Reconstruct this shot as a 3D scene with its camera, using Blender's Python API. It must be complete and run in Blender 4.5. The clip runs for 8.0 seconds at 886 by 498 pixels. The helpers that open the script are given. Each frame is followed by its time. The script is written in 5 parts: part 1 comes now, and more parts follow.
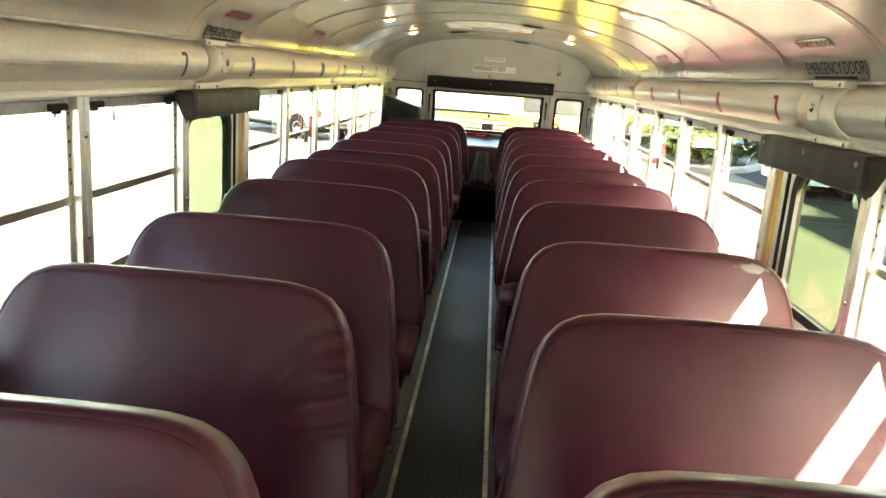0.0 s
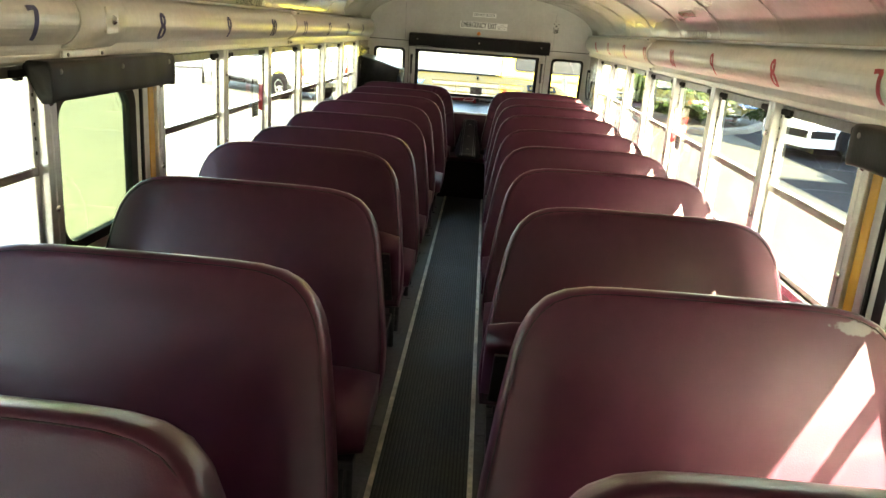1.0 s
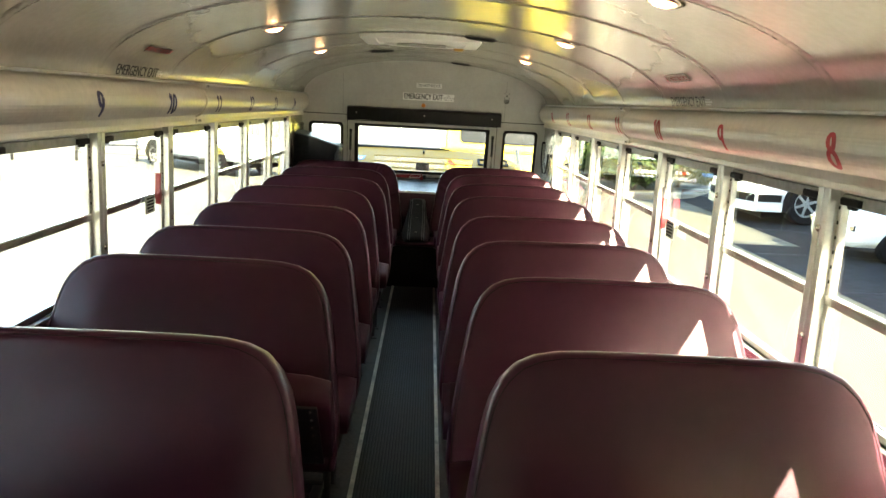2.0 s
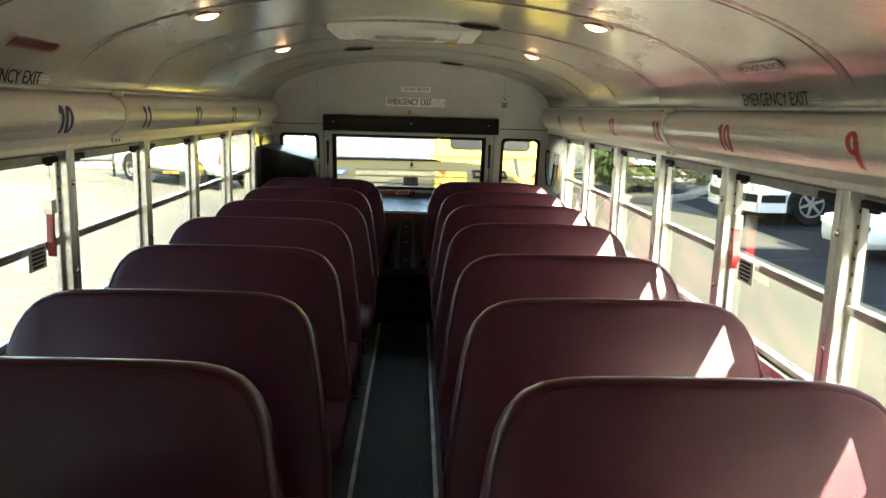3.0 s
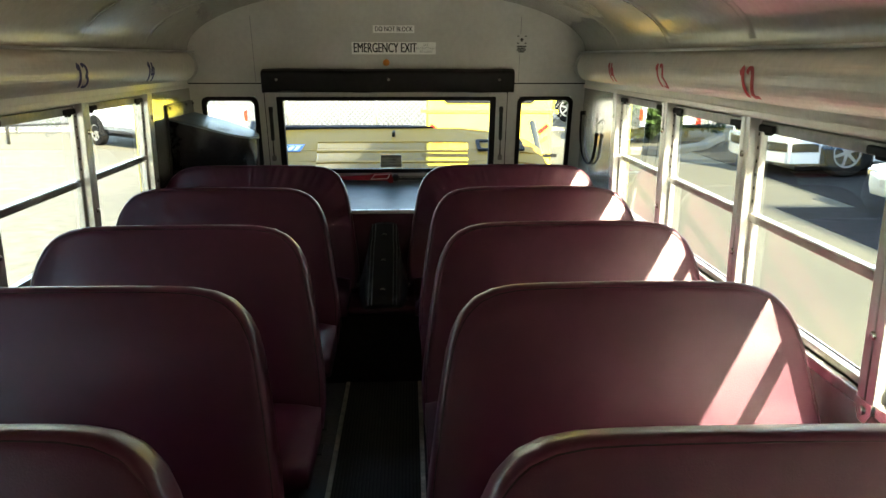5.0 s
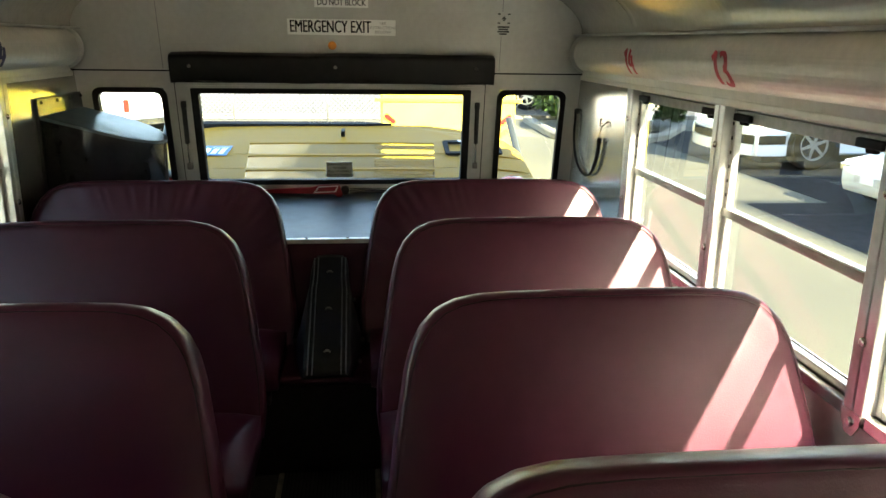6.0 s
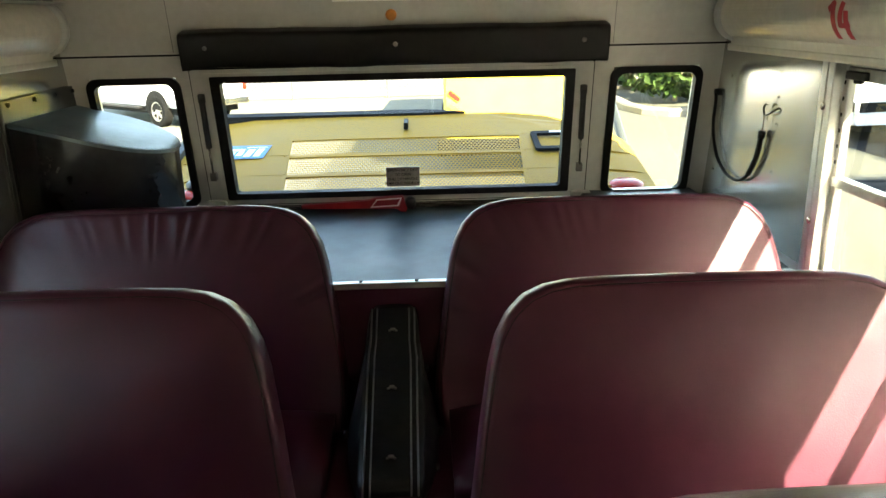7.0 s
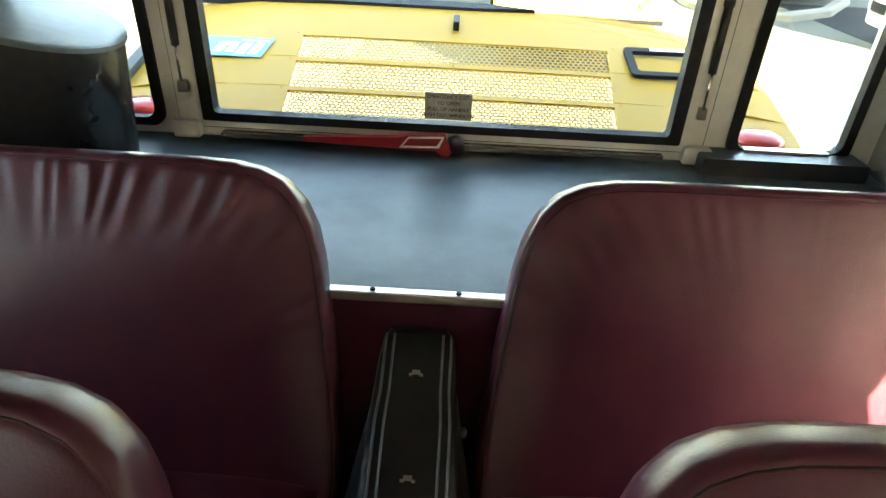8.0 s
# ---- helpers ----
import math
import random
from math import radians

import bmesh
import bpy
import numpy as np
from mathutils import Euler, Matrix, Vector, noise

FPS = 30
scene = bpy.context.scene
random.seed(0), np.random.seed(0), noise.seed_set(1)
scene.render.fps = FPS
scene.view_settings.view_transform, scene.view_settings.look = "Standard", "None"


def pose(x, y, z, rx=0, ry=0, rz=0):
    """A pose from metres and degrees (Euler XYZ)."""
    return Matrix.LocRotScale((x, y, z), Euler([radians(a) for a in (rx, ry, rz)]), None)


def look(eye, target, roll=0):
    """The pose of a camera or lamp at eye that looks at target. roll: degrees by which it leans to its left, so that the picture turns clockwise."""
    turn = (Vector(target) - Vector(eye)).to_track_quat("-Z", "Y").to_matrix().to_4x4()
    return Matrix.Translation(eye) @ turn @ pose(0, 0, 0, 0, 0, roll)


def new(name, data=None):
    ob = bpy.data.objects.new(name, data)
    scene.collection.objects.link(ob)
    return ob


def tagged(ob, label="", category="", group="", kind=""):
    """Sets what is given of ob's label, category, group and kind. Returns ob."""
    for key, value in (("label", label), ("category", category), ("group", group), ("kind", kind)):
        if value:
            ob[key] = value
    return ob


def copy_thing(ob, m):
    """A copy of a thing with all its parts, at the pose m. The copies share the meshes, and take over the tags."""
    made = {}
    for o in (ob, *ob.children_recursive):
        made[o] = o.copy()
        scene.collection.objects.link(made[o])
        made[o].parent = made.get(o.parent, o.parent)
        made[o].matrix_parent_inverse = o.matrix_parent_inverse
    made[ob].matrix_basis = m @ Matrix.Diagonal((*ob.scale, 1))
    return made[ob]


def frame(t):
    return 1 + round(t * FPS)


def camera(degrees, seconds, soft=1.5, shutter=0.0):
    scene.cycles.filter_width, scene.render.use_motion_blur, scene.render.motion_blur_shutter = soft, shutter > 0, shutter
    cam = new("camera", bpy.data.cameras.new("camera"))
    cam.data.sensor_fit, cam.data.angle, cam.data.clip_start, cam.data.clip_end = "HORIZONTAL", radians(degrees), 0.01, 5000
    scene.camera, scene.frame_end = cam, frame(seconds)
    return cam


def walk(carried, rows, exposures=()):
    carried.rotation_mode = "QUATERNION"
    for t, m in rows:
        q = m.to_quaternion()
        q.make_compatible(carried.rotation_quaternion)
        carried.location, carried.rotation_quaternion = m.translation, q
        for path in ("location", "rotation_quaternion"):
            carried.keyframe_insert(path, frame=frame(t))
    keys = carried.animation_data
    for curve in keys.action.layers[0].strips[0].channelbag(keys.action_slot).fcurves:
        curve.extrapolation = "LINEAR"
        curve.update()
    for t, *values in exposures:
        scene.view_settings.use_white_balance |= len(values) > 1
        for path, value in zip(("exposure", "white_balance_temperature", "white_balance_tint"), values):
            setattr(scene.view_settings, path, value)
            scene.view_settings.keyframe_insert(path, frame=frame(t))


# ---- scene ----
cam = camera(60.5, 8.0)
PATH = [
    (0, (0.062, 2.388, 1.456), (-0.041, 4.334, 1.004), 4.2),
    (0.5, (0.061, 2.768, 1.463), (0.206, 4.715, 1.025), 5.0),
    (1, (0.078, 3.203, 1.48), (0.007, 5.123, 0.923), 4.3),
    (1.5, (0.044, 3.584, 1.477), (0.014, 5.529, 1.01), 4.3),
    (2, (0.044, 4.005, 1.479), (0.096, 5.968, 1.104), 3.1),
    (2.2, (0.06, 4.202, 1.475), (0.085, 6.169, 1.115), 2.6),
    (3.3, (0.033, 5.145, 1.485), (0.139, 7.108, 1.119), 1.0),
    (3.5, (0.048, 5.33, 1.469), (0.166, 7.288, 1.08), 0.7),
    (4, (0.068, 5.77, 1.485), (0.125, 7.72, 1.041), 0.2),
    (4.2, (0.062, 5.947, 1.468), (0.134, 7.889, 0.995), 0.1),
    (5.3, (0.115, 6.983, 1.488), (0.202, 8.916, 0.984), 0.1),
    (5.5, (0.107, 7.154, 1.481), (0.164, 9.084, 0.96), -0.2),
    (6, (0.108, 7.618, 1.473), (0.315, 9.536, 0.948), 0.8),
    (6.5, (0.099, 8.073, 1.457), (0.272, 9.989, 0.912), -0.4),
    (7, (0.076, 8.479, 1.451), (0.12, 10.389, 0.86), -1.3),
    (7.5, (0.041, 8.878, 1.46), (0.241, 10.723, 0.714), 1.0),
    (8, (0.029, 9.298, 1.409), (0.005, 11.098, 0.537), 2.9),
]
walk(cam, [(t, look(eye, target, roll)) for t, eye, target, roll in PATH],
     [(0, 5.0, 8600, 3), (0.5, 4.72, 8500, 3), (1.0, 4.65, 8400, 3), (1.5, 4.62, 8400, 3), (2, 4.32, 8200, 3), (3.5, 3.62, 7800, 3), (5.5, 3.68, 7800, 3), (6.5, 3.88, 8000, 3), (7.0, 4.1, 8300, 3), (7.5, 4.52, 8600, 3), (8, 4.85, 8900, 3)])

# ---- world, sun, exposure ----
SUN_DIR = Vector((-1.0, 1.72, -1.44)).normalized()      # the way the sunlight travels
world = bpy.data.worlds.new("world")
scene.world = world
world.use_nodes = True
wn = world.node_tree
sky = wn.nodes.new("ShaderNodeTexSky")
sky.sky_type = "NISHITA"
sky.sun_disc = False
sky.dust_density = 0.25
sky.ozone_density = 1.3
sky.sun_elevation = math.asin(-SUN_DIR.z)
sky.sun_rotation = math.atan2(-SUN_DIR.x, -SUN_DIR.y)
wn.links.new(sky.outputs[0], wn.nodes["Background"].inputs[0])
wn.nodes["Background"].inputs[1].default_value = 0.11
sun_data = bpy.data.lights.new("sun", "SUN")
sun_data.energy = 3.8
sun_data.angle = radians(0.55)
sun_data.color = (1.0, 0.95, 0.83)
sun = new("sun", sun_data)
sun.rotation_euler = SUN_DIR.to_track_quat("-Z", "Y").to_euler()


# ---- materials ----
def mat(name, color, rough=0.5, metal=0.0, grain=0.15, grain_scale=40.0, stain=0.12, stain_scale=3.0, bump=0.1, bump_scale=200.0,
        coat=0.0, spec=0.5, per_object=0.0):
    m = bpy.data.materials.new(name)
    m.use_nodes = True
    nt = m.node_tree
    b = nt.nodes["Principled BSDF"]
    b.inputs["Metallic"].default_value = metal
    b.inputs["Coat Weight"].default_value = coat
    b.inputs["Specular IOR Level"].default_value = spec
    tc = nt.nodes.new("ShaderNodeTexCoord")
    n1 = nt.nodes.new("ShaderNodeTexNoise")
    n1.inputs["Scale"].default_value = grain_scale
    n1.inputs["Detail"].default_value = 4
    n2 = nt.nodes.new("ShaderNodeTexNoise")
    n2.inputs["Scale"].default_value = stain_scale
    n2.inputs["Detail"].default_value = 6
    for n in (n1, n2):
        nt.links.new(tc.outputs["Object"], n.inputs["Vector"])

    def val(node, amount):
        mr = nt.nodes.new("ShaderNodeMapRange")
        mr.interpolation_type = "SMOOTHSTEP"
        mr.inputs["From Min"].default_value, mr.inputs["From Max"].default_value = 0.2, 0.8
        mr.inputs["To Min"].default_value, mr.inputs["To Max"].default_value = 1 - 1.4 * amount, 1 + 1.4 * amount
        nt.links.new(node.outputs["Fac"], mr.inputs["Value"])
        return mr.outputs[0]
    mul = nt.nodes.new("ShaderNodeMath")
    mul.operation = "MULTIPLY"
    nt.links.new(val(n1, grain), mul.inputs[0])
    nt.links.new(val(n2, stain), mul.inputs[1])
    last = mul.outputs[0]
    if per_object:
        oi = nt.nodes.new("ShaderNodeObjectInfo")
        mr = nt.nodes.new("ShaderNodeMapRange")
        mr.inputs["To Min"].default_value, mr.inputs["To Max"].default_value = 1 - per_object, 1 + per_object
        nt.links.new(oi.outputs["Random"], mr.inputs["Value"])
        mu = nt.nodes.new("ShaderNodeMath")
        mu.operation = "MULTIPLY"
        nt.links.new(last, mu.inputs[0])
        nt.links.new(mr.outputs[0], mu.inputs[1])
        last = mu.outputs[0]
    vm = nt.nodes.new("ShaderNodeVectorMath")
    vm.operation = "SCALE"
    vm.inputs[0].default_value = color
    nt.links.new(last, vm.inputs["Scale"])
    nt.links.new(vm.outputs[0], b.inputs["Base Color"])
    rr = nt.nodes.new("ShaderNodeMapRange")
    rr.interpolation_type = "SMOOTHSTEP"
    rr.inputs["From Min"].default_value, rr.inputs["From Max"].default_value = 0.2, 0.8
    rr.inputs["To Min"].default_value, rr.inputs["To Max"].default_value = max(0.02, rough * 0.85), min(1, rough * 1.15)
    nt.links.new(n2.outputs["Fac"], rr.inputs["Value"])
    nt.links.new(rr.outputs[0], b.inputs["Roughness"])
    if bump:
        nb = nt.nodes.new("ShaderNodeTexNoise")
        nb.inputs["Scale"].default_value = bump_scale
        nb.inputs["Detail"].default_value = 3
        nt.links.new(tc.outputs["Object"], nb.inputs["Vector"])
        bp = nt.nodes.new("ShaderNodeBump")
        bp.inputs["Strength"].default_value = bump
        bp.inputs["Distance"].default_value = 0.003
        nt.links.new(nb.outputs["Fac"], bp.inputs["Height"])
        nt.links.new(bp.outputs[0], b.inputs["Normal"])
    return m


def grooved(m, axis, per_metre, strength, distance=0.004):
    """Adds fine parallel ridges to a material's relief."""
    nt = m.node_tree
    b = nt.nodes["Principled BSDF"]
    tc = nt.nodes.new("ShaderNodeTexCoord")
    w = nt.nodes.new("ShaderNodeTexWave")
    w.bands_direction = axis
    w.inputs["Scale"].default_value = per_metre / 20 * 2 * math.pi
    nt.links.new(tc.outputs["Object"], w.inputs["Vector"])
    bp = nt.nodes.new("ShaderNodeBump")
    bp.inputs["Strength"].default_value = strength
    bp.inputs["Distance"].default_value = distance
    nt.links.new(w.outputs["Fac"], bp.inputs["Height"])
    old = b.inputs["Normal"].links
    if old:
        nt.links.new(old[0].from_socket, bp.inputs["Normal"])
    nt.links.new(bp.outputs[0], b.inputs["Normal"])
    return m


def glass(name, color=(1, 1, 1), rough=0.0):
    m = bpy.data.materials.new(name)
    m.use_nodes = True
    b = m.node_tree.nodes["Principled BSDF"]
    b.inputs["Base Color"].default_value = (*color, 1)
    b.inputs["Transmission Weight"].default_value = 1.0
    b.inputs["Roughness"].default_value = rough
    b.inputs["IOR"].default_value = 1.45
    return m


def glow(name, color, strength):
    m = bpy.data.materials.new(name)
    m.use_nodes = True
    b = m.node_tree.nodes["Principled BSDF"]
    b.inputs["Base Color"].default_value = (*color, 1)
    b.inputs["Emission Color"].default_value = (*color, 1)
    b.inputs["Emission Strength"].default_value = strength
    return m


VINYL = mat("maroon_vinyl", (0.048, 0.0096, 0.0208), 0.37, grain=0.05, grain_scale=25, stain=0.08, stain_scale=2.2, bump=0.13, bump_scale=300, spec=0.23, per_object=0.10)


def worn(name, base, centre, size):
    """A copy of a material with a rubbed silvery patch round one place, in the object's own metres."""
    m = base.copy()
    m.name = name
    nt = m.node_tree
    b = nt.nodes["Principled BSDF"]
    tc = nt.nodes.new("ShaderNodeTexCoord")
    mp = nt.nodes.new("ShaderNodeMapping")
    mp.inputs["Location"].default_value = [-c / s for c, s in zip(centre, size)]
    mp.inputs["Scale"].default_value = [1 / s for s in size]
    nt.links.new(tc.outputs["Object"], mp.inputs["Vector"])
    ln = nt.nodes.new("ShaderNodeVectorMath")
    ln.operation = "LENGTH"
    nt.links.new(mp.outputs[0], ln.inputs[0])
    no = nt.nodes.new("ShaderNodeTexNoise")
    no.inputs["Scale"].default_value = 45
    no.inputs["Detail"].default_value = 5
    nt.links.new(tc.outputs["Object"], no.inputs["Vector"])
    ad = nt.nodes.new("ShaderNodeMath")
    ad.operation = "MULTIPLY_ADD"
    ad.inputs[1].default_value = 1.6
    nt.links.new(no.outputs["Fac"], ad.inputs[0])
    nt.links.new(ln.outputs["Value"], ad.inputs[2])
    mr = nt.nodes.new("ShaderNodeMapRange")
    mr.inputs["From Min"].default_value, mr.inputs["From Max"].default_value = 1.55, 1.4
    nt.links.new(ad.outputs[0], mr.inputs["Value"])
    mx = nt.nodes.new("ShaderNodeMix")
    mx.data_type = "RGBA"
    old = b.inputs["Base Color"].links[0].from_socket
    nt.links.new(mr.outputs[0], mx.inputs[0])
    nt.links.new(old, mx.inputs[6])
    mx.inputs[7].default_value = (0.11, 0.10, 0.11, 1)
    nt.links.new(mx.outputs[2], b.inputs["Base Color"])
    return m


VINYL_WORN = worn("rubbed_maroon_vinyl", VINYL, (0.30, 0.19, 0.548), (0.066, 0.3, 0.020))
SEAM = mat("vinyl_seam", (0.012, 0.005, 0.006), 0.6, bump=0.1, spec=0.2)
BLACK_STEEL = mat("black_steel", (0.018, 0.018, 0.02), 0.45, grain=0.2)
CEILING_PAINT = mat("ceiling_metal", (0.72, 0.69, 0.63), 0.22, metal=0.55, grain=0.04, stain=0.08, stain_scale=1.4, bump=0.05, bump_scale=6)
WHITE_PAINT = mat("wall_paint", (0.53, 0.52, 0.485), 0.33, grain=0.03, stain=0.07, stain_scale=3, bump=0.06, bump_scale=60, spec=0.3)
DUCT_METAL = grooved(mat("duct_metal", (0.66, 0.62, 0.55), 0.34, metal=0.40, grain=0.04, stain=0.08, stain_scale=2, bump=0.03), "Z", 110, 0.10, 0.002)
ALU = mat("aluminium", (0.54, 0.54, 0.53), 0.34, metal=0.9, grain=0.06, stain=0.12, stain_scale=8, bump=0.05, bump_scale=80)
ALU_DULL = mat("dull_aluminium", (0.56, 0.55, 0.52), 0.23, metal=0.85, grain=0.1, stain=0.18, stain_scale=9)
CHROME = mat("screw_metal", (0.7, 0.68, 0.64), 0.2, metal=1.0, grain=0.1)
LOWER_WALL = mat("lower_wall_metal", (0.52, 0.50, 0.47), 0.4, metal=0.5, grain=0.06, stain=0.15)
RUBBER_FLOOR = mat("rubber_floor", (0.035, 0.037, 0.038), 0.5, grain=0.3, grain_scale=60, stain=0.35, stain_scale=2.2, bump=0.25, bump_scale=120)
AISLE = mat("ribbed_aisle", (0.018, 0.0185, 0.0175), 0.5, grain=0.3, grain_scale=70, stain=0.4, stain_scale=2.5, bump=0.15, bump_scale=150, spec=0.22)
STRIP = mat("floor_strip", (0.55, 0.52, 0.46), 0.34, metal=0.85, grain=0.2, grain_scale=50, stain=0.3, stain_scale=6)
# darker than the ribs: carries the shade between them
AISLE_GROOVE_SHADE = mat("aisle_groove_shade", (0.014, 0.0145, 0.014), 0.6, grain=0.3, stain=0.3, spec=0.15)
DARK = mat("dark_riser", (0.008, 0.0075, 0.0075), 0.7, grain=0.3, spec=0.1)
BLACK_RUBBER = mat("black_rubber", (0.010, 0.010, 0.011), 0.6, grain=0.2, bump=0.1, spec=0.15)
PAD_BLACK = mat("black_pad_vinyl", (0.0105, 0.0095, 0.0085), 0.42, grain=0.12, stain=0.2, bump=0.25, bump_scale=180, spec=0.22)
DUCT_BLACK = mat("black_duct_paint", (0.02, 0.021, 0.023), 0.22, grain=0.1, stain=0.2, stain_scale=5, bump=0.06)
SHELF = mat("blue_grey_shelf", (0.030, 0.052, 0.062), 0.45, grain=0.18, grain_scale=18, stain=0.3, stain_scale=4, bump=0.08)
YELLOW = mat("bus_yellow", (0.82, 0.64, 0.05), 0.34, grain=0.03, stain=0.06, bump=0.02, coat=0.3)
OCHRE = mat("ochre_post", (0.48, 0.25, 0.035), 0.4, grain=0.06, stain=0.12)
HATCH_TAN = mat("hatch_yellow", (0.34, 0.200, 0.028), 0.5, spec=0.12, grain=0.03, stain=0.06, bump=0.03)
RED = mat("red_plastic", (0.30, 0.014, 0.020), 0.35, grain=0.06)
RED_INK = mat("red_marker", (0.42, 0.025, 0.035), 0.5, grain=0.2)
BLUE_INK = mat("blue_marker", (0.025, 0.02, 0.10), 0.5, grain=0.25)
SIGN_WHITE = mat("sign_white", (0.88, 0.88, 0.85), 0.4, grain=0.02, stain=0.04, bump=0)
SIGN_BLACK = mat("sign_black", (0.009, 0.009, 0.009), 0.6, bump=0, spec=0.10)
PLATE_GREY = mat("plate_grey", (0.19, 0.185, 0.18), 0.5, bump=0)
SIGN_GREY = mat("sign_grey", (0.36, 0.35, 0.34), 0.5, bump=0)
ORANGE = mat("orange_lens", (0.75, 0.27, 0.05), 0.34)
LENS_RED = mat("red_lens", (0.5, 0.02, 0.015), 0.2)
CASE = mat("case_black", (0.007, 0.0075, 0.009), 0.34, grain=0.15, stain=0.2, bump=0.2, bump_scale=220, spec=0.25)
ASPHALT = mat("lot_asphalt", (0.055, 0.056, 0.039), 0.9, grain=0.32, grain_scale=42, stain=0.16, stain_scale=0.25, bump=0.5, bump_scale=30)
HALL_DARK = mat("shade_hall_skin", (0.085, 0.08, 0.075), 0.6, grain=0.04, stain=0.08, stain_scale=0.6)
CONCRETE = mat("concrete", (0.15, 0.14, 0.115), 0.85, grain=0.12, stain=0.15, stain_scale=0.8, bump=0.3, bump_scale=30)
CAR_WHITE = mat("white_car_paint", (0.62, 0.63, 0.63), 0.22, grain=0.01, stain=0.03, bump=0, coat=0.5)
TYRE = mat("tyre_rubber", (0.007, 0.007, 0.007), 0.8, grain=0.2, spec=0.08)
DARK_GLASS = mat("dark_window", (0.02, 0.022, 0.024), 0.08, grain=0.0, bump=0)
LEAF = mat("leaves", (0.028, 0.052, 0.013), 0.6, grain=0.35, grain_scale=3, per_object=0.1, spec=0.15)
BARK = mat("bark", (0.16, 0.12, 0.09), 0.9, grain=0.3)
GALV = mat("galvanised_steel", (0.42, 0.43, 0.43), 0.45, metal=0.8)
PANE = glass("window_glass", (0.97, 0.98, 0.96))
TINT = glass("tinted_glass", (0.35, 0.43, 0.28))
LAMP_GLOW = glow("lamp_lens", (1.0, 0.66, 0.38), 3.0)
LAMP_RING = glow("lamp_ring", (1.0, 0.42, 0.20), 0.5)
LOT_LEFT = mat("pale_lot", (0.096, 0.094, 0.074), 0.9, grain=0.2, grain_scale=5, stain=0.16, stain_scale=0.3, bump=0.5, bump_scale=30)
# near-black lot colour that deepens the hall's shadow
SHADED_LOT = mat("shaded_asphalt", (0.013, 0.0135, 0.015), 0.95, spec=0.12, grain=0.25, grain_scale=6, stain=0.3, stain_scale=0.5, bump=0.5, bump_scale=30)
ARM_GREY = mat("lift_arm_paint", (0.045, 0.052, 0.050), 0.5, grain=0.05, spec=0.2)
LABEL_DARK = mat("faded_dark_label", (0.11, 0.085, 0.08), 0.5, bump=0)
BUTTON = mat("dull_button", (0.22, 0.21, 0.20), 0.36, metal=0.7)
CASE_TRIM = mat("case_trim", (0.16, 0.17, 0.19), 0.34, metal=0.8, grain=0.1)
PALE_LOT = mat("pale_sandy_verge", (0.085, 0.080, 0.055), 0.9, grain=0.12, grain_scale=4, stain=0.12, stain_scale=0.5, bump=0.4, bump_scale=25)
LID_GREY = mat("grey_lid_paint", (0.065, 0.095, 0.115), 0.40, metal=0.2, grain=0.08, stain=0.12, stain_scale=6, bump=0.05)
LIME_YELLOW = mat("school_bus_yellow", (0.82, 0.67, 0.075), 0.4, grain=0.03, stain=0.06, bump=0.02)
END_METAL = mat("end_panel_metal", (0.58, 0.57, 0.53), 0.19, metal=0.80, grain=0.04, stain=0.10, stain_scale=3, bump=0.05, bump_scale=8)
STICKER_BLUE = mat("sticker_blue", (0.05, 0.22, 0.55), 0.4, bump=0)


# ---- building blocks ----
def thing(name, label="", category="", group="", kind="", at=(0, 0, 0)):
    e = new(name)
    e.location = at
    e.empty_display_size = 0.1
    return tagged(e, label, category, group, kind)


def link_mesh(name, bm, material, smooth=False):
    me = bpy.data.meshes.new(name)
    bmesh.ops.recalc_face_normals(bm, faces=bm.faces)
    bm.to_mesh(me)
    bm.free()
    me.materials.append(material)
    if smooth:
        for p in me.polygons:
            p.use_smooth = True
    return new(name, me)


def part(name, bm, material, parent=None, label="", smooth=False):
    ob = link_mesh(name, bm, material, smooth)
    if parent:
        ob.parent = parent
    if label:
        ob["label"] = label
    return ob


def share(name, ob, parent, loc=(0, 0, 0), rot=(0, 0, 0)):
    """Another object on the same mesh."""
    o = new(name, ob.data)
    o.parent = parent
    o.location, o.rotation_euler = loc, rot
    return o


def box(bm, x0, x1, y0, y1, z0, z1, bevel=0.0, seg=2):
    vs = [bm.verts.new((x, y, z)) for z in (z0, z1) for y in (y0, y1) for x in (x0, x1)]
    q = [(0, 2, 3, 1), (4, 5, 7, 6), (0, 1, 5, 4), (2, 6, 7, 3), (0, 4, 6, 2), (1, 3, 7, 5)]
    fs = [bm.faces.new([vs[i] for i in f]) for f in q]
    if bevel:
        es = list({e for f in fs for e in f.edges})
        bmesh.ops.bevel(bm, geom=es, offset=bevel, segments=seg, profile=0.5, affect="EDGES")
    return bm


def boxes(*args, bevel=0.0):
    bm = bmesh.new()
    for a in args:
        box(bm, *a, bevel=bevel)
    return bm


def round_rect(u0, u1, v0, v1, r, n=6):
    pts = []
    for cu, cv, a0 in ((u1 - r, v0 + r, -90), (u1 - r, v1 - r, 0), (u0 + r, v1 - r, 90), (u0 + r, v0 + r, 180)):
        for i in range(n + 1):
            a = radians(a0 + 90 * i / n)
            pts.append((cu + r * math.cos(a), cv + r * math.sin(a)))
    return pts


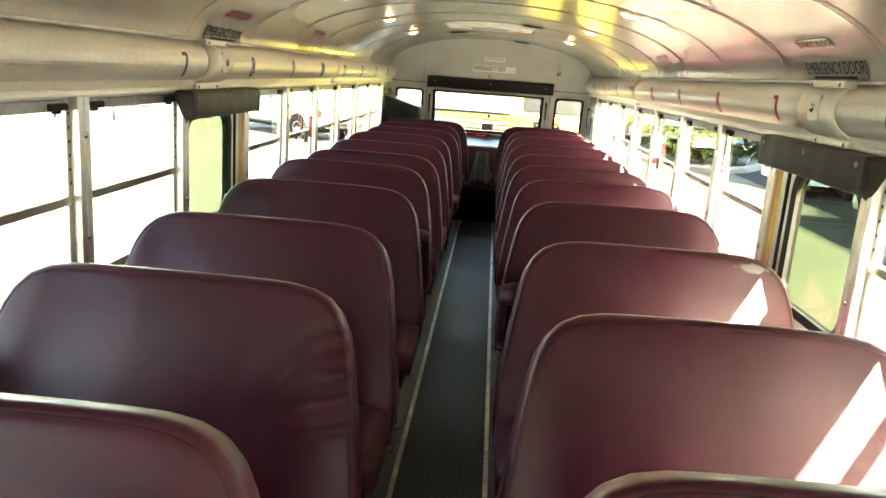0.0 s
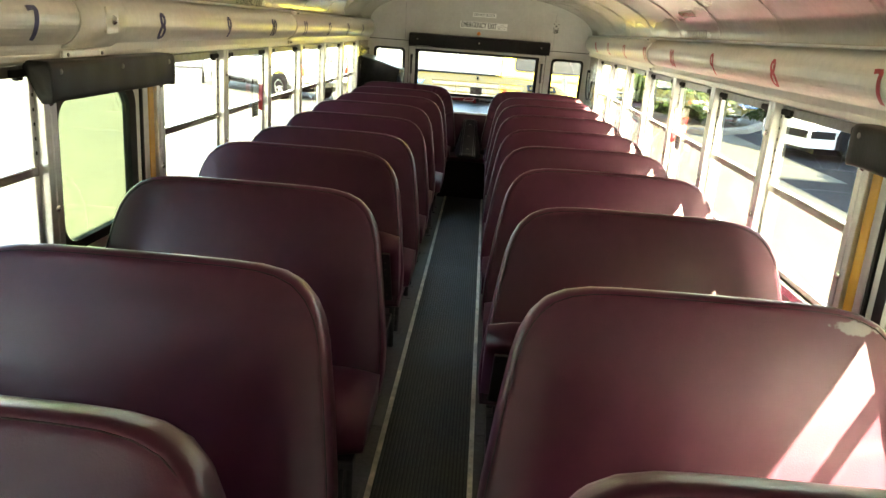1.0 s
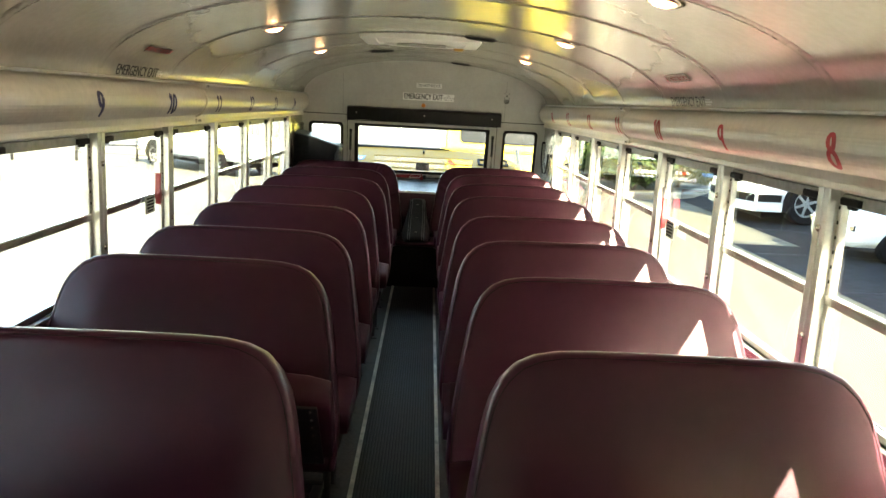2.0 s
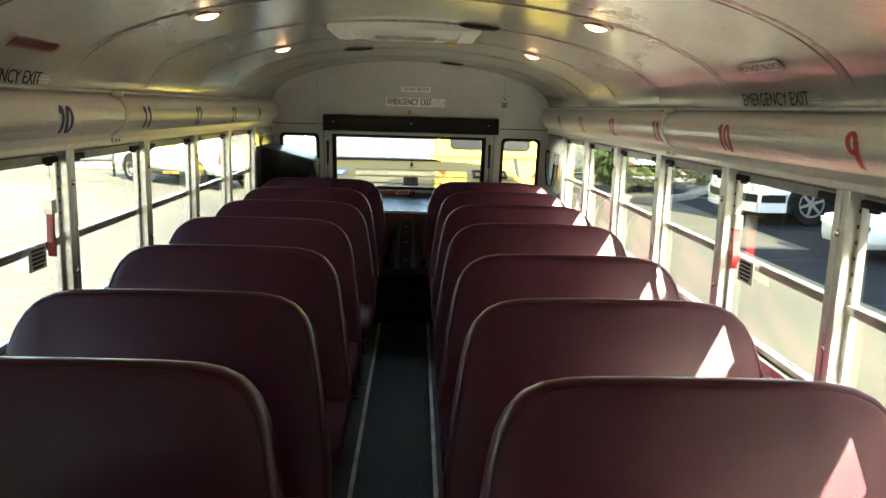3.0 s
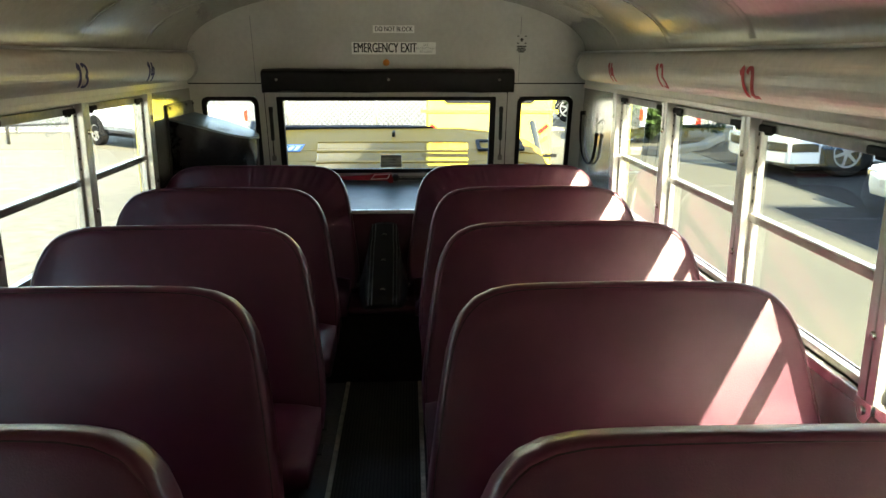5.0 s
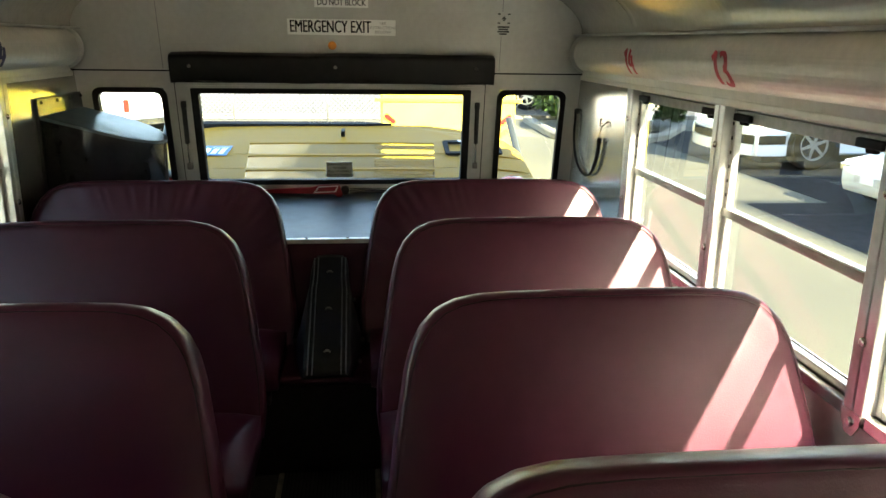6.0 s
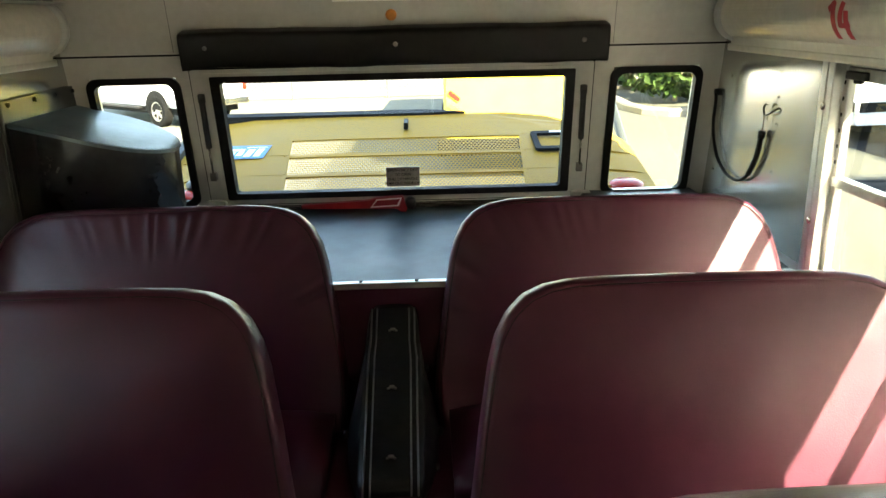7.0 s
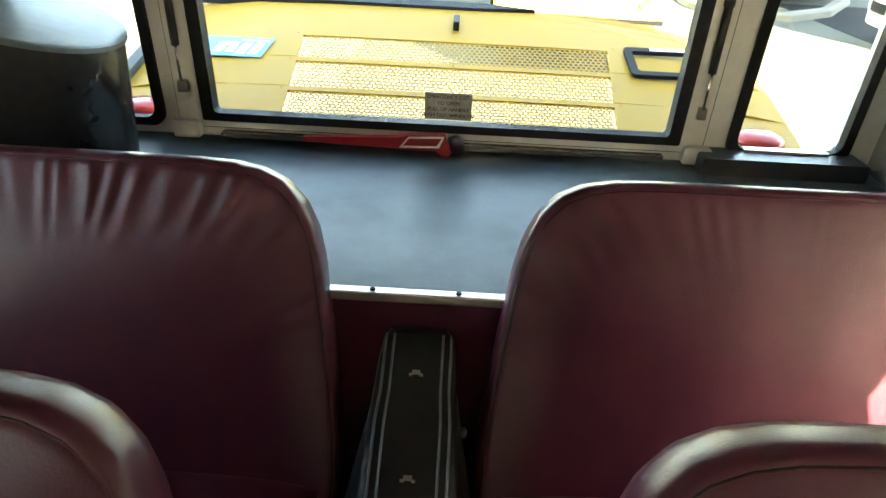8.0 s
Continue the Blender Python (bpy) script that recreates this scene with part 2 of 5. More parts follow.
def prism(bm, poly, place, d0, d1):
    """A plate with the outline poly; place(u, v, d) gives the point."""
    a = [bm.verts.new(place(u, v, d0)) for u, v in poly]
    b = [bm.verts.new(place(u, v, d1)) for u, v in poly]
    bm.faces.new(a), bm.faces.new(b[::-1])
    n = len(poly)
    for i in range(n):
        bm.faces.new((a[i], b[i], b[(i + 1) % n], a[(i + 1) % n]))
    return bm


def ring_plate(bm, outer, inner, place, d0, d1):
    """A frame between two outlines of as many points."""
    n = len(outer)
    loops = [[bm.verts.new(place(u, v, d)) for u, v in poly] for poly, d in ((outer, d0), (outer, d1), (inner, d1), (inner, d0))]
    for k in range(4):
        a, b = loops[k], loops[(k + 1) % 4]
        for i in range(n):
            bm.faces.new((a[i], b[i], b[(i + 1) % n], a[(i + 1) % n]))
    return bm


def lathe(bm, profile, place, n=16):
    """Turns (radius, height) points round an axis; place(a, b, h)."""
    rings = []
    for r, h in profile:
        rings.append([bm.verts.new(place(r * math.cos(2 * math.pi * i / n), r * math.sin(2 * math.pi * i / n), h)) for i in range(n)])
    for a, b in zip(rings, rings[1:]):
        for i in range(n):
            bm.faces.new((a[i], a[(i + 1) % n], b[(i + 1) % n], b[i]))
    bm.faces.new(rings[0][::-1]), bm.faces.new(rings[-1])
    return bm


def tube(bm, pts, r, n=8, cap=True):
    """A round bar along points."""
    pts = [Vector(p) for p in pts]
    rings = []
    for i, p in enumerate(pts):
        d = (pts[min(i + 1, len(pts) - 1)] - pts[max(i - 1, 0)]).normalized()
        u = d.cross(Vector((0.31, 0.17, 0.93))).normalized()
        v = d.cross(u)
        rings.append([bm.verts.new(p + r * (u * math.cos(2 * math.pi * k / n) + v * math.sin(2 * math.pi * k / n))) for k in range(n)])
    for a, b in zip(rings, rings[1:]):
        for k in range(n):
            bm.faces.new((a[k], a[(k + 1) % n], b[(k + 1) % n], b[k]))
    if cap:
        bm.faces.new(rings[0][::-1]), bm.faces.new(rings[-1])
    return bm


def loft(bm, rings, cap=True):
    vr = [[bm.verts.new(p) for p in r] for r in rings]
    n = len(vr[0])
    for a, b in zip(vr, vr[1:]):
        for k in range(n):
            bm.faces.new((a[k], a[(k + 1) % n], b[(k + 1) % n], b[k]))
    if cap:
        bm.faces.new(vr[0][::-1]), bm.faces.new(vr[-1])
    return bm


def letters(text, height, squeeze=1.0, shear=0.0, bold=0.0):
    """Flat letters as a bmesh in the xy plane, centred, with the given capital height."""
    cu = bpy.data.curves.new("letters", "FONT")
    cu.body, cu.align_x, cu.align_y, cu.size = text, "CENTER", "CENTER", height / 0.69
    cu.shear, cu.offset = shear, bold * height
    cu.resolution_u = 3
    ob = new("letters", cu)
    bpy.context.view_layer.update()
    me = bpy.data.meshes.new_from_object(ob.evaluated_get(bpy.context.evaluated_depsgraph_get()))
    bpy.data.objects.remove(ob)
    bm = bmesh.new()
    bm.from_mesh(me)
    bpy.data.meshes.remove(me)
    for v in bm.verts:
        v.co.x *= squeeze
    return bm


def moved(bm, f):
    for v in bm.verts:
        v.co = f(v.co.x, v.co.y)
    return bm


def bars(rows, width, height, gap=0.35):
    """Rows of plain bars that stand for small writing: list of row lengths 0..1."""
    bm = bmesh.new()
    n = len(rows)
    step = height / n
    for i, fill in enumerate(rows):
        v = height / 2 - step * (i + 0.5)
        h = step * (1 - gap) / 2
        w = width * fill / 2
        vs = [bm.verts.new(p) for p in ((-w, v - h, 0), (w, v - h, 0), (w, v + h, 0), (-w, v + h, 0))]
        bm.faces.new(vs)
    return bm


# ---- the shell of the bus ----
Y0, Y1 = -2.4, 11.18            # front and rear ends of the cabin
XR, XL = 1.125, -1.135          # inner faces of the side walls
SILL, HEAD, RAIL = 0.755, 1.325, 1.017
PITCH = 0.735
GROUND = -1.05
THICK = 0.07


def pillar_y(k):
    return 9.68 - PITCH * (13 - k)


def rear(x, z, d=0.0):
    """A point on the leaning rear wall, d metres in front of its face."""
    return Vector((x, Y1 - 0.2 * (z - 1.2) - d, z))


def side_x(s, d=0.0):
    """The inner face of the right (+1) or left (-1) wall, d metres in front of it."""
    return XR - d if s > 0 else XL + d


def arch(x, up=0.0):
    t = max(0.0, 1 - ((x + 0.005) / 1.11) ** 2)
    return 1.51 + (0.335 + up) * math.sqrt(t) + up * 0.2


# floor: side boards, ribbed runner and two metal strips
floor = thing("floor", "worn black rubber bus floor with a ribbed aisle", "floor", kind="structure")
LSTRIP, RSTRIP = -0.189, 0.145
bm = bmesh.new()
joints = [Y0, -1.2, 1.1, 3.45, 5.8, 8.163, 10.03]
for a, b in zip(joints, joints[1:]):
    box(bm, XL, LSTRIP - 0.009, a + 0.002, b - 0.002, -0.04, 0.0)
    box(bm, RSTRIP + 0.009, XR, a + 0.002, b - 0.002, -0.04, 0.0)
part("side_covering", bm, RUBBER_FLOOR, floor)
# base between the ribs, coloured darker for the grooves' shade
part("aisle_base", boxes((LSTRIP + 0.009, RSTRIP - 0.009, Y0, 10.03, -0.04, 0.0)), AISLE_GROOVE_SHADE, floor, "aisle runner grooves with their shade in the colour")
bm = bmesh.new()
for i in range(24):
    x = LSTRIP + 0.0125 + i * 0.01310
    box(bm, x, x + 0.0078, Y0, 10.03, 0.0, 0.004)
part("aisle_runner", bm, AISLE, floor, "ribbed black rubber aisle runner")
for x in (LSTRIP, RSTRIP):
    bm = boxes((x - 0.009, x + 0.009, Y0, 10.03, -0.04, 0.006), bevel=0.0025)
    y = 0.4
    strip = part("edge_strip", bm, STRIP, floor, "worn bright metal strip")
part("subfloor", boxes((XL - THICK, XR + THICK, Y0 - 0.1, 11.4, -0.12, -0.045)), DARK, floor)

# riser under the rear bench
riser = tagged(link_mesh("riser", boxes((XL, XR, 10.03, 10.07, 0.0, 0.335)), DARK), "black panel under the rear bench", "panel", kind="structure")

# side walls: lower panel, header, piers, blank panel at the rear
DOORS = {1: 6, -1: 7}           # the bay of the emergency door on each side
for s, name in ((1, "wall_right"), (-1, "wall_left")):
    wall = thing(name, "grey metal bus side wall with a row of windows", "wall", kind="structure")
    a, b = sorted((side_x(s), side_x(s, -THICK)))
    lo, hi = pillar_y(DOORS[s]), pillar_y(DOORS[s] + 1)
    part("lower_panel", boxes((a, b, Y0, lo, -0.04, SILL), (a, b, hi, 11.3, -0.04, SILL)), LOWER_WALL, wall, "ribbed bare metal lower wall")
    part("header", boxes((a, b, Y0, 11.3, HEAD, 1.53)), ALU_DULL, wall)
    part("end_panel", boxes((a, b, pillar_y(14) + 0.03, 11.3, SILL, HEAD)), END_METAL, wall, "satin metal panel beside the rear window")
    part("front_panel", boxes((a, b, Y0, pillar_y(-3) - 0.03, SILL, HEAD)), WHITE_PAINT, wall)
    c, d = sorted((side_x(s, 0.022), side_x(s, -0.032)))
    e, f = sorted((side_x(s, 0.03), side_x(s, 0.0215)))
    screws = None
    for k in range(-3, 15):
        y = pillar_y(k)
        p = part("pillar", boxes((c, d, y - 0.031, y - 0.002, SILL - 0.02, HEAD + 0.012), (c, d, y + 0.002, y + 0.031, SILL - 0.02, HEAD + 0.012),
                                 (c + 0.006, d - 0.006, y - 0.003, y + 0.003, SILL, HEAD), bevel=0.003), ALU, wall, "bare aluminium window pillar")
        for z in (1.205, 0.903):
            if screws is None:
                bm = lathe(bmesh.new(), [(0.011, 0), (0.011, 0.003), (0.007, 0.006), (0.003, 0.007)], lambda u, v, h: Vector((-s * h, u, v)), 10)
                screws = part("screw", bm, CHROME, p, smooth=True)
                screws.location = (side_x(s, 0.022), y, z)
            else:
                share("screw", screws, p, (side_x(s, 0.022), y, z))
        if k >= 7:
            lug = prism(bmesh.new(), [(y - 0.030, 0.752), (y + 0.030, 0.752), (y + 0.030, 0.728), (y + 0.012, 0.700), (y - 0.012, 0.700), (y - 0.030, 0.728)], lambda u, v, d: Vector((side_x(s, d), u, v)), 0.018, 0.024)
            lug = part("lug", lug, ALU_DULL, wall, "small metal lug below a pillar")
            share("screw", screws, lug, (side_x(s, 0.024), y, 0.727))
    # yellow outer skin and drip rail
    g, h = sorted((side_x(s, -THICK), side_x(s, -THICK - 0.006)))
    sk = [(g, h, Y0, 11.3, GROUND + 0.45, SILL - 0.06), (g, h, Y0, 11.3, HEAD, 1.6), (g, h, pillar_y(14) + 0.036, 11.3, SILL, HEAD), (g, h, Y0, pillar_y(-3), SILL, HEAD)]
    part("outer_skin", boxes(*sk), YELLOW, wall, "yellow outer body skin")
    g, h = sorted((side_x(s, -THICK), side_x(s, -THICK - 0.054)))
    part("drip_rail", boxes((g, h, Y0, 11.3, HEAD + 0.005, HEAD + 0.03)), YELLOW, wall, "yellow outer drip rail")
    # sill moulding
    g, h = sorted((side_x(s, 0.018), side_x(s, -THICK)))
    part("sill", boxes((g, h, Y0, lo, SILL - 0.03, SILL), (g, h, hi, pillar_y(14), SILL - 0.03, SILL), bevel=0.004), ALU_DULL, wall)


def side_window(s, k, n):
    """A two-sash window in one bay."""
    y0, y1 = pillar_y(k) + 0.031, pillar_y(k + 1) - 0.031
    w = thing("window_%d" % n, "aluminium split-sash bus window", "window", group="side windows", kind="structure")
    xm = side_x(s, -0.018)
    a, b = sorted((side_x(s, -0.006), side_x(s, -0.030)))
    fr = 0.019
    part("window_frame", boxes((a, b, y0, y0 + fr, SILL, HEAD), (a, b, y1 - fr, y1, SILL, HEAD), (a, b, y0 + fr, y1 - fr, SILL, SILL + 0.02),
                               (a, b, y0 + fr, y1 - fr, HEAD - 0.018, HEAD), bevel=0.003), ALU, w)
    c, d = sorted((side_x(s, -0.002), side_x(s, -0.03)))
    part("meeting_rail", boxes((c, d, y0 + 0.004, y1 - 0.004, RAIL - 0.014, RAIL + 0.014), bevel=0.004), ALU_DULL, w)
    part("top_rail", boxes((c, d, y0 + fr, y1 - fr, HEAD - 0.050, HEAD - 0.019), bevel=0.003), BUTTON, w, "dark top rail of the sash")
    for z0, z1, q in ((SILL + 0.02, RAIL - 0.01, 0.003), (RAIL + 0.01, HEAD - 0.045, -0.005)):
        p = part("pane", boxes((xm + q - 0.002, xm + q + 0.002, y0 + fr - 0.004, y1 - fr + 0.004, z0 - 0.004, z1 + 0.004)), PANE, w)
        p.visible_shadow = False
    e, f = sorted((side_x(s, 0.008), side_x(s, -0.016)))
    for ya, yb in ((y0 + 0.025, y0 + 0.115), (y1 - 0.115, y1 - 0.025)):
        bm = boxes((e, f, ya, yb, HEAD - 0.048, HEAD - 0.028), (e + 0.004, f - 0.004, ya + 0.03, yb - 0.03, HEAD - 0.057, HEAD - 0.043), bevel=0.004)
        part("latch", bm, BLACK_RUBBER, w, "black plastic sash latch")
    # sash stop holes on the frame's edge
    bm = bmesh.new()
    for i in range(6):
        z = RAIL + 0.05 + i * 0.04
        for yy in (y0 + 0.008, y1 - 0.008):
            box(bm, *sorted((side_x(s, -0.0045), side_x(s, -0.0075))), yy - 0.003, yy + 0.003, z - 0.005, z + 0.005)
    part("sash_stop", bm, BLACK_RUBBER, w)


n = 0
for s in (1, -1):
    for k in range(-3, 14):
        if k != DOORS[s]:
            n += 1
            side_window(s, k, n)

# emergency doors in the sides
for i, s in enumerate((1, -1)):
    k = DOORS[s]
    y0, y1 = pillar_y(k) + 0.031, pillar_y(k + 1) - 0.031
    g0, g1 = y0 + 0.022, y1 - 0.200
    d = thing("door_%d" % (i + 1), "closed emergency side door with a tinted rounded window", "door", kind="structure")
    inner = round_rect(g0, g1, 0.772, 1.206, 0.070)
    mid = round_rect(g0 - 0.018, g1 + 0.046, 0.742, 1.232, 0.085)
    outer = round_rect(y0, y1 - 0.115, 0.0, HEAD, 0.004)
    put = lambda u, v, q, s=s: Vector((side_x(s, q), u, v))
    part("door_panel", ring_plate(bmesh.new(), outer, mid, put, 0.004, -0.02), WHITE_PAINT, d)
    part("gasket", ring_plate(bmesh.new(), mid, inner, put, 0.010, -0.02), BLACK_RUBBER, d, "black rubber window gasket")
    p = part("pane", prism(bmesh.new(), inner, put, -0.004, -0.009), TINT, d, "green-tinted glass")
    p.visible_shadow = False
    a, b = sorted((side_x(s, 0.012), side_x(s, -0.025)))
    part("jamb", boxes((a, b, y1 - 0.054, y1 - 0.004, 0.0, HEAD), bevel=0.006), OCHRE, d, "ochre yellow door edge")
    part("jamb_seal", boxes((a, b, y1 - 0.113, y1 - 0.097, 0.0, HEAD), bevel=0.004), BLACK_RUBBER, d)
    part("jamb_trim", boxes((a, b, y1 - 0.095, y1 - 0.056, 0.0, HEAD), bevel=0.004), ALU, d, "bare metal strip beside the door edge")


def pad_roll(name, length, height, depth, label, slack=0.0):
    """A black padded vinyl header with buttons; along local x, facing -y, its back at y = 0."""
    t = thing(name, label, "pad")
    bm = bmesh.new()
    rings = []
    n = 26
    for i in range(n + 1):
        # the first and last rings sink in, as the folded vinyl does at its ends
        u = (0.014 - length / 2, -length / 2, 0.006 - length / 2)[i] if i < 3 else (length / 2 - 0.014, length / 2, length / 2 - 0.006)[n - i] if n - i < 3 else -length / 2 + length * (i - 2) / (n - 4)
        k = (0.62, 0.97, 1.0)[min(2, i, n - i)]
        droop = (0.0, 0.005, 0.003)[min(2, i, n - i)] if min(i, n - i) < 3 else 0.0
        sag = 0.0012 * math.sin(i * 1.7) + 0.001 * math.sin(i * 0.63)
        ring = []
        for j in range(24):
            a = math.pi * 2 * j / 24
            cy, cz = math.cos(a), math.sin(a)
            yy = -depth / 2 - depth / 2 * k * math.copysign(abs(cy) ** 0.38, cy)
            zz = height / 2 * k * math.copysign(abs(cz) ** 0.34, cz)
            # the back slopes forward to the lower edge, which hangs free of the wall
            yy = -depth + (yy + depth) * (0.42 + 0.58 * min(1.0, max(0.0, 1.25 * (zz / height + 0.5))))
            zz -= droop if zz < 0 else 0.0
            ring.append((u, yy + (sag if yy < -depth * 0.6 else 0), zz + slack * (math.sin(u * 9.0) + 0.6 * math.sin(u * 21.0 + 1)) * (1 if zz < 0 else 0.5)))
        rings.append(ring)
    part("padding", loft(bm, rings), PAD_BLACK, t, smooth=True)
    for u in (-length * 0.44, 0.0, length * 0.44):
        bm = lathe(bmesh.new(), [(0.0085, 0), (0.0085, 0.003), (0.005, 0.006)], lambda a, b, h, u=u: Vector((u + a, -depth - h + 0.004, b + height * (0.24 if length < 1 else 0.1))), 10)
        part("button", bm, BUTTON, t, smooth=True)
    return t


r = pad_roll("header_pad", 1.41, 0.118, 0.085, "long black padded vinyl header above the rear emergency window", 0.0032)
r.matrix_world = Matrix.Translation(rear(-0.005, 1.365, 0.012)) @ pose(0, 0, 0, 11)
r = pad_roll("header_pad", 0.80, 0.106, 0.078, "black padded vinyl header above a side emergency door")
r.matrix_world = pose(XR - 0.024, 4.815, 1.272, 0, 0, 90) @ pose(0, 0, 0, 0, 0, 180)
r = pad_roll("header_pad", 0.80, 0.106, 0.078, "black padded vinyl header above a side emergency door")
r.matrix_world = pose(XL + 0.024, 5.545, 1.272, 0, 0, 90)

# ceiling with lapped panels, ribs and rivets, all one sheet
bm = bmesh.new()
N = 36
xs = [-0.005 - 1.11 * math.cos(math.pi * i / N) for i in range(N + 1)]
ys = [Y0] + [pillar_y(k) for k in range(-3, 15)] + [11.14]
for a, b in zip(ys, ys[1:]):
    for up in (0.0, 0.03):
        rows = []
        for y in (a, b):
            rows.append([bm.verts.new((x, y, arch(x, up))) for x in xs])
        for p, q in zip(rows, rows[1:]):
            for i in range(N):
                bm.faces.new((p[i], p[i + 1], q[i + 1], q[i]))
for y in ys[1:-1]:
    # rib strip
    ra = [bm.verts.new((x, y - 0.024, arch(x) - 0.001)) for x in xs[1:-1]]
    rb = [bm.verts.new((x, y - 0.021, arch(x) - 0.0026)) for x in xs[1:-1]]
    rc = [bm.verts.new((x, y + 0.021, arch(x) - 0.0026)) for x in xs[1:-1]]
    rd = [bm.verts.new((x, y + 0.024, arch(x) - 0.001)) for x in xs[1:-1]]
    for p, q in ((ra, rb), (rb, rc), (rc, rd)):
        for i in range(len(p) - 1):
            bm.faces.new((p[i], p[i + 1], q[i + 1], q[i]))
    for i in range(58):
        x = -1.03 + 2.05 * i / 57
        z = arch(x)
        nx, nz = -(x + 0.005) / 1.11 ** 2, -(z - 1.51) / 0.335 ** 2
        L = math.hypot(nx, nz)
        nx, nz = nx / L, nz / L
        for yy in (y - 0.011,):
            c = Vector((x + nx * 0.0035, yy, z + nz * 0.0035))
            tip = bm.verts.new(c + Vector((nx, 0, nz)) * 0.0055)
            ring = [bm.verts.new(c + 0.0095 * (Vector((0, 1, 0)) * math.cos(t) + Vector((nz, 0, -nx)) * math.sin(t))) for t in [k * math.pi / 3 for k in range(6)]]
            for k in range(6):
                bm.faces.new((ring[k], ring[(k + 1) % 6], tip))
ceiling = tagged(link_mesh("ceiling", bm, CEILING_PAINT, True), "arched satin metal bus ceiling with riveted ribs", "ceiling", kind="structure")

# rear wall with three openings
wall = thing("wall_rear", "painted metal rear wall with three windows", "wall", kind="structure")
GL = [(-1.048, -0.777), (-0.614, 0.576), (0.759, 1.035)]
ZG0, ZG1 = 0.835, 1.24
put = lambda u, v, q: rear(u, v, q)
bm = bmesh.new()
xs_r = [XL, -1.06, -0.766, -0.70, 0.66, 0.748, 1.047, XR]
for a, b in ((0, 1), (2, 3), (4, 5), (6, 7)):
    prism(bm, [(xs_r[a], 0.786), (xs_r[b], 0.786), (xs_r[b], 1.262), (xs_r[a], 1.262)], put, 0, -0.06)
prism(bm, [(XL, -0.11), (XR, -0.11), (XR, 0.786), (XL, 0.786)], put, 0, -0.06)
prism(bm, [(XL, 1.262), (XR, 1.262), (XR, 1.345), (XL, 1.345)], put, 0, -0.06)
part("lower_face", bm, WHITE_PAINT, wall)
top = [(XL, 1.340), (XR, 1.340), (XR, 1.51)] + [(-0.005 + 1.13 * math.cos(math.pi * i / 24), 1.51 + 0.36 * math.sin(math.pi * i / 24)) for i in range(25)] + [(XL, 1.51)]
part("upper_face", prism(bmesh.new(), top, put, 0.004, -0.06), WHITE_PAINT, wall)
part("seam", prism(bmesh.new(), [(XL, 1.3335), (XR, 1.3335), (XR, 1.3405), (XL, 1.3405)], put, 0.0, 0.0012), SIGN_BLACK, wall, "dark joint between the two wall panels")
for x in (-0.756, 0.735):
    part("panel_joint", prism(bmesh.new(), [(x - 0.0012, 1.345), (x + 0.0012, 1.345), (x + 0.0012, 1.70), (x - 0.0012, 1.70)], put, 0.004, 0.0048), PLATE_GREY, wall, "fine joint in the wall panel")


def rear_light(n, g0, g1, label):
    w = thing("window_%d" % n, label, "window", kind="structure")
    big = g1 - g0 > 0.8
    rl, rr = (0.012, 0.012)
    r = 0.03 if not big else 0.012
    zb = ZG0 if big else ZG0 - 0.028
    inner = round_rect(g0, g1, zb, ZG1, r)
    m = 0.032 if big else 0.024
    outer = round_rect(g0 - m, g1 + m, zb - 0.023, ZG1 + 0.023, r + 0.008 if not big else 0.006)
    part("gasket", ring_plate(bmesh.new(), outer, inner, put, 0.016 if not big else 0.03, -0.018), BLACK_RUBBER, w)
    p = part("pane", prism(bmesh.new(), inner, put, -0.012, -0.016), PANE, w)
    p.visible_shadow = False
    return w


rear_light(101, *GL[0], "small fixed rear window with a black gasket")
rear_light(102, *GL[2], "small fixed rear window with a black gasket")
w = rear_light(103, *GL[1], "emergency exit window in a metal hinged frame")
o1, o2 = round_rect(-0.713, 0.673, 0.79, 1.286, 0.006), round_rect(-0.646, 0.608, 0.812, 1.263, 0.008)
part("window_frame", ring_plate(bmesh.new(), o1, o2, put, 0.014, 0.0), WHITE_PAINT, w, "pale painted sash frame")
o1, o2 = round_rect(-0.67, 0.632, 0.800, 1.274, 0.006), round_rect(-0.646, 0.608, 0.812, 1.263, 0.008)
part("inner_frame", ring_plate(bmesh.new(), o1, o2, put, 0.024, 0.012), WHITE_PAINT, w)

o1, o2 = round_rect(-0.7185, 0.6785, 0.7845, 1.2915, 0.006), round_rect(-0.713, 0.673, 0.79, 1.286, 0.006)
part("seam", ring_plate(bmesh.new(), o1, o2, put, 0.0035, -0.01), SIGN_BLACK, w, "dark gap round the sash")

# plain front end that closes the cabin, and the roof skin
bm = boxes((XL - THICK, XR + THICK, Y0 - 0.06, Y0, -0.04, 0.86), (XL - THICK, XR + THICK, Y0 - 0.06, Y0, 1.52, 1.9),
           (XL - THICK, -1.02, Y0 - 0.06, Y0, 0.86, 1.52), (-0.03, 0.03, Y0 - 0.06, Y0, 0.86, 1.52), (1.02, XR + THICK, Y0 - 0.06, Y0, 0.86, 1.52))
front = tagged(link_mesh("wall_front", bm, WHITE_PAINT), "plain front end of the bus cabin", "wall", kind="structure")
bm = bmesh.new()
rows = [[bm.verts.new((-0.005 - 1.2 * math.cos(math.pi * i / 24), y, 1.52 + 0.42 * math.sin(math.pi * i / 24))) for i in range(25)] for y in (Y0 - 0.06, 11.32)]
for i in range(24):
    bm.faces.new((rows[0][i], rows[0][i + 1], rows[1][i + 1], rows[1][i]))
roof = tagged(link_mesh("roof", bm, YELLOW, True), "yellow rounded bus roof skin", "roof", kind="structure")


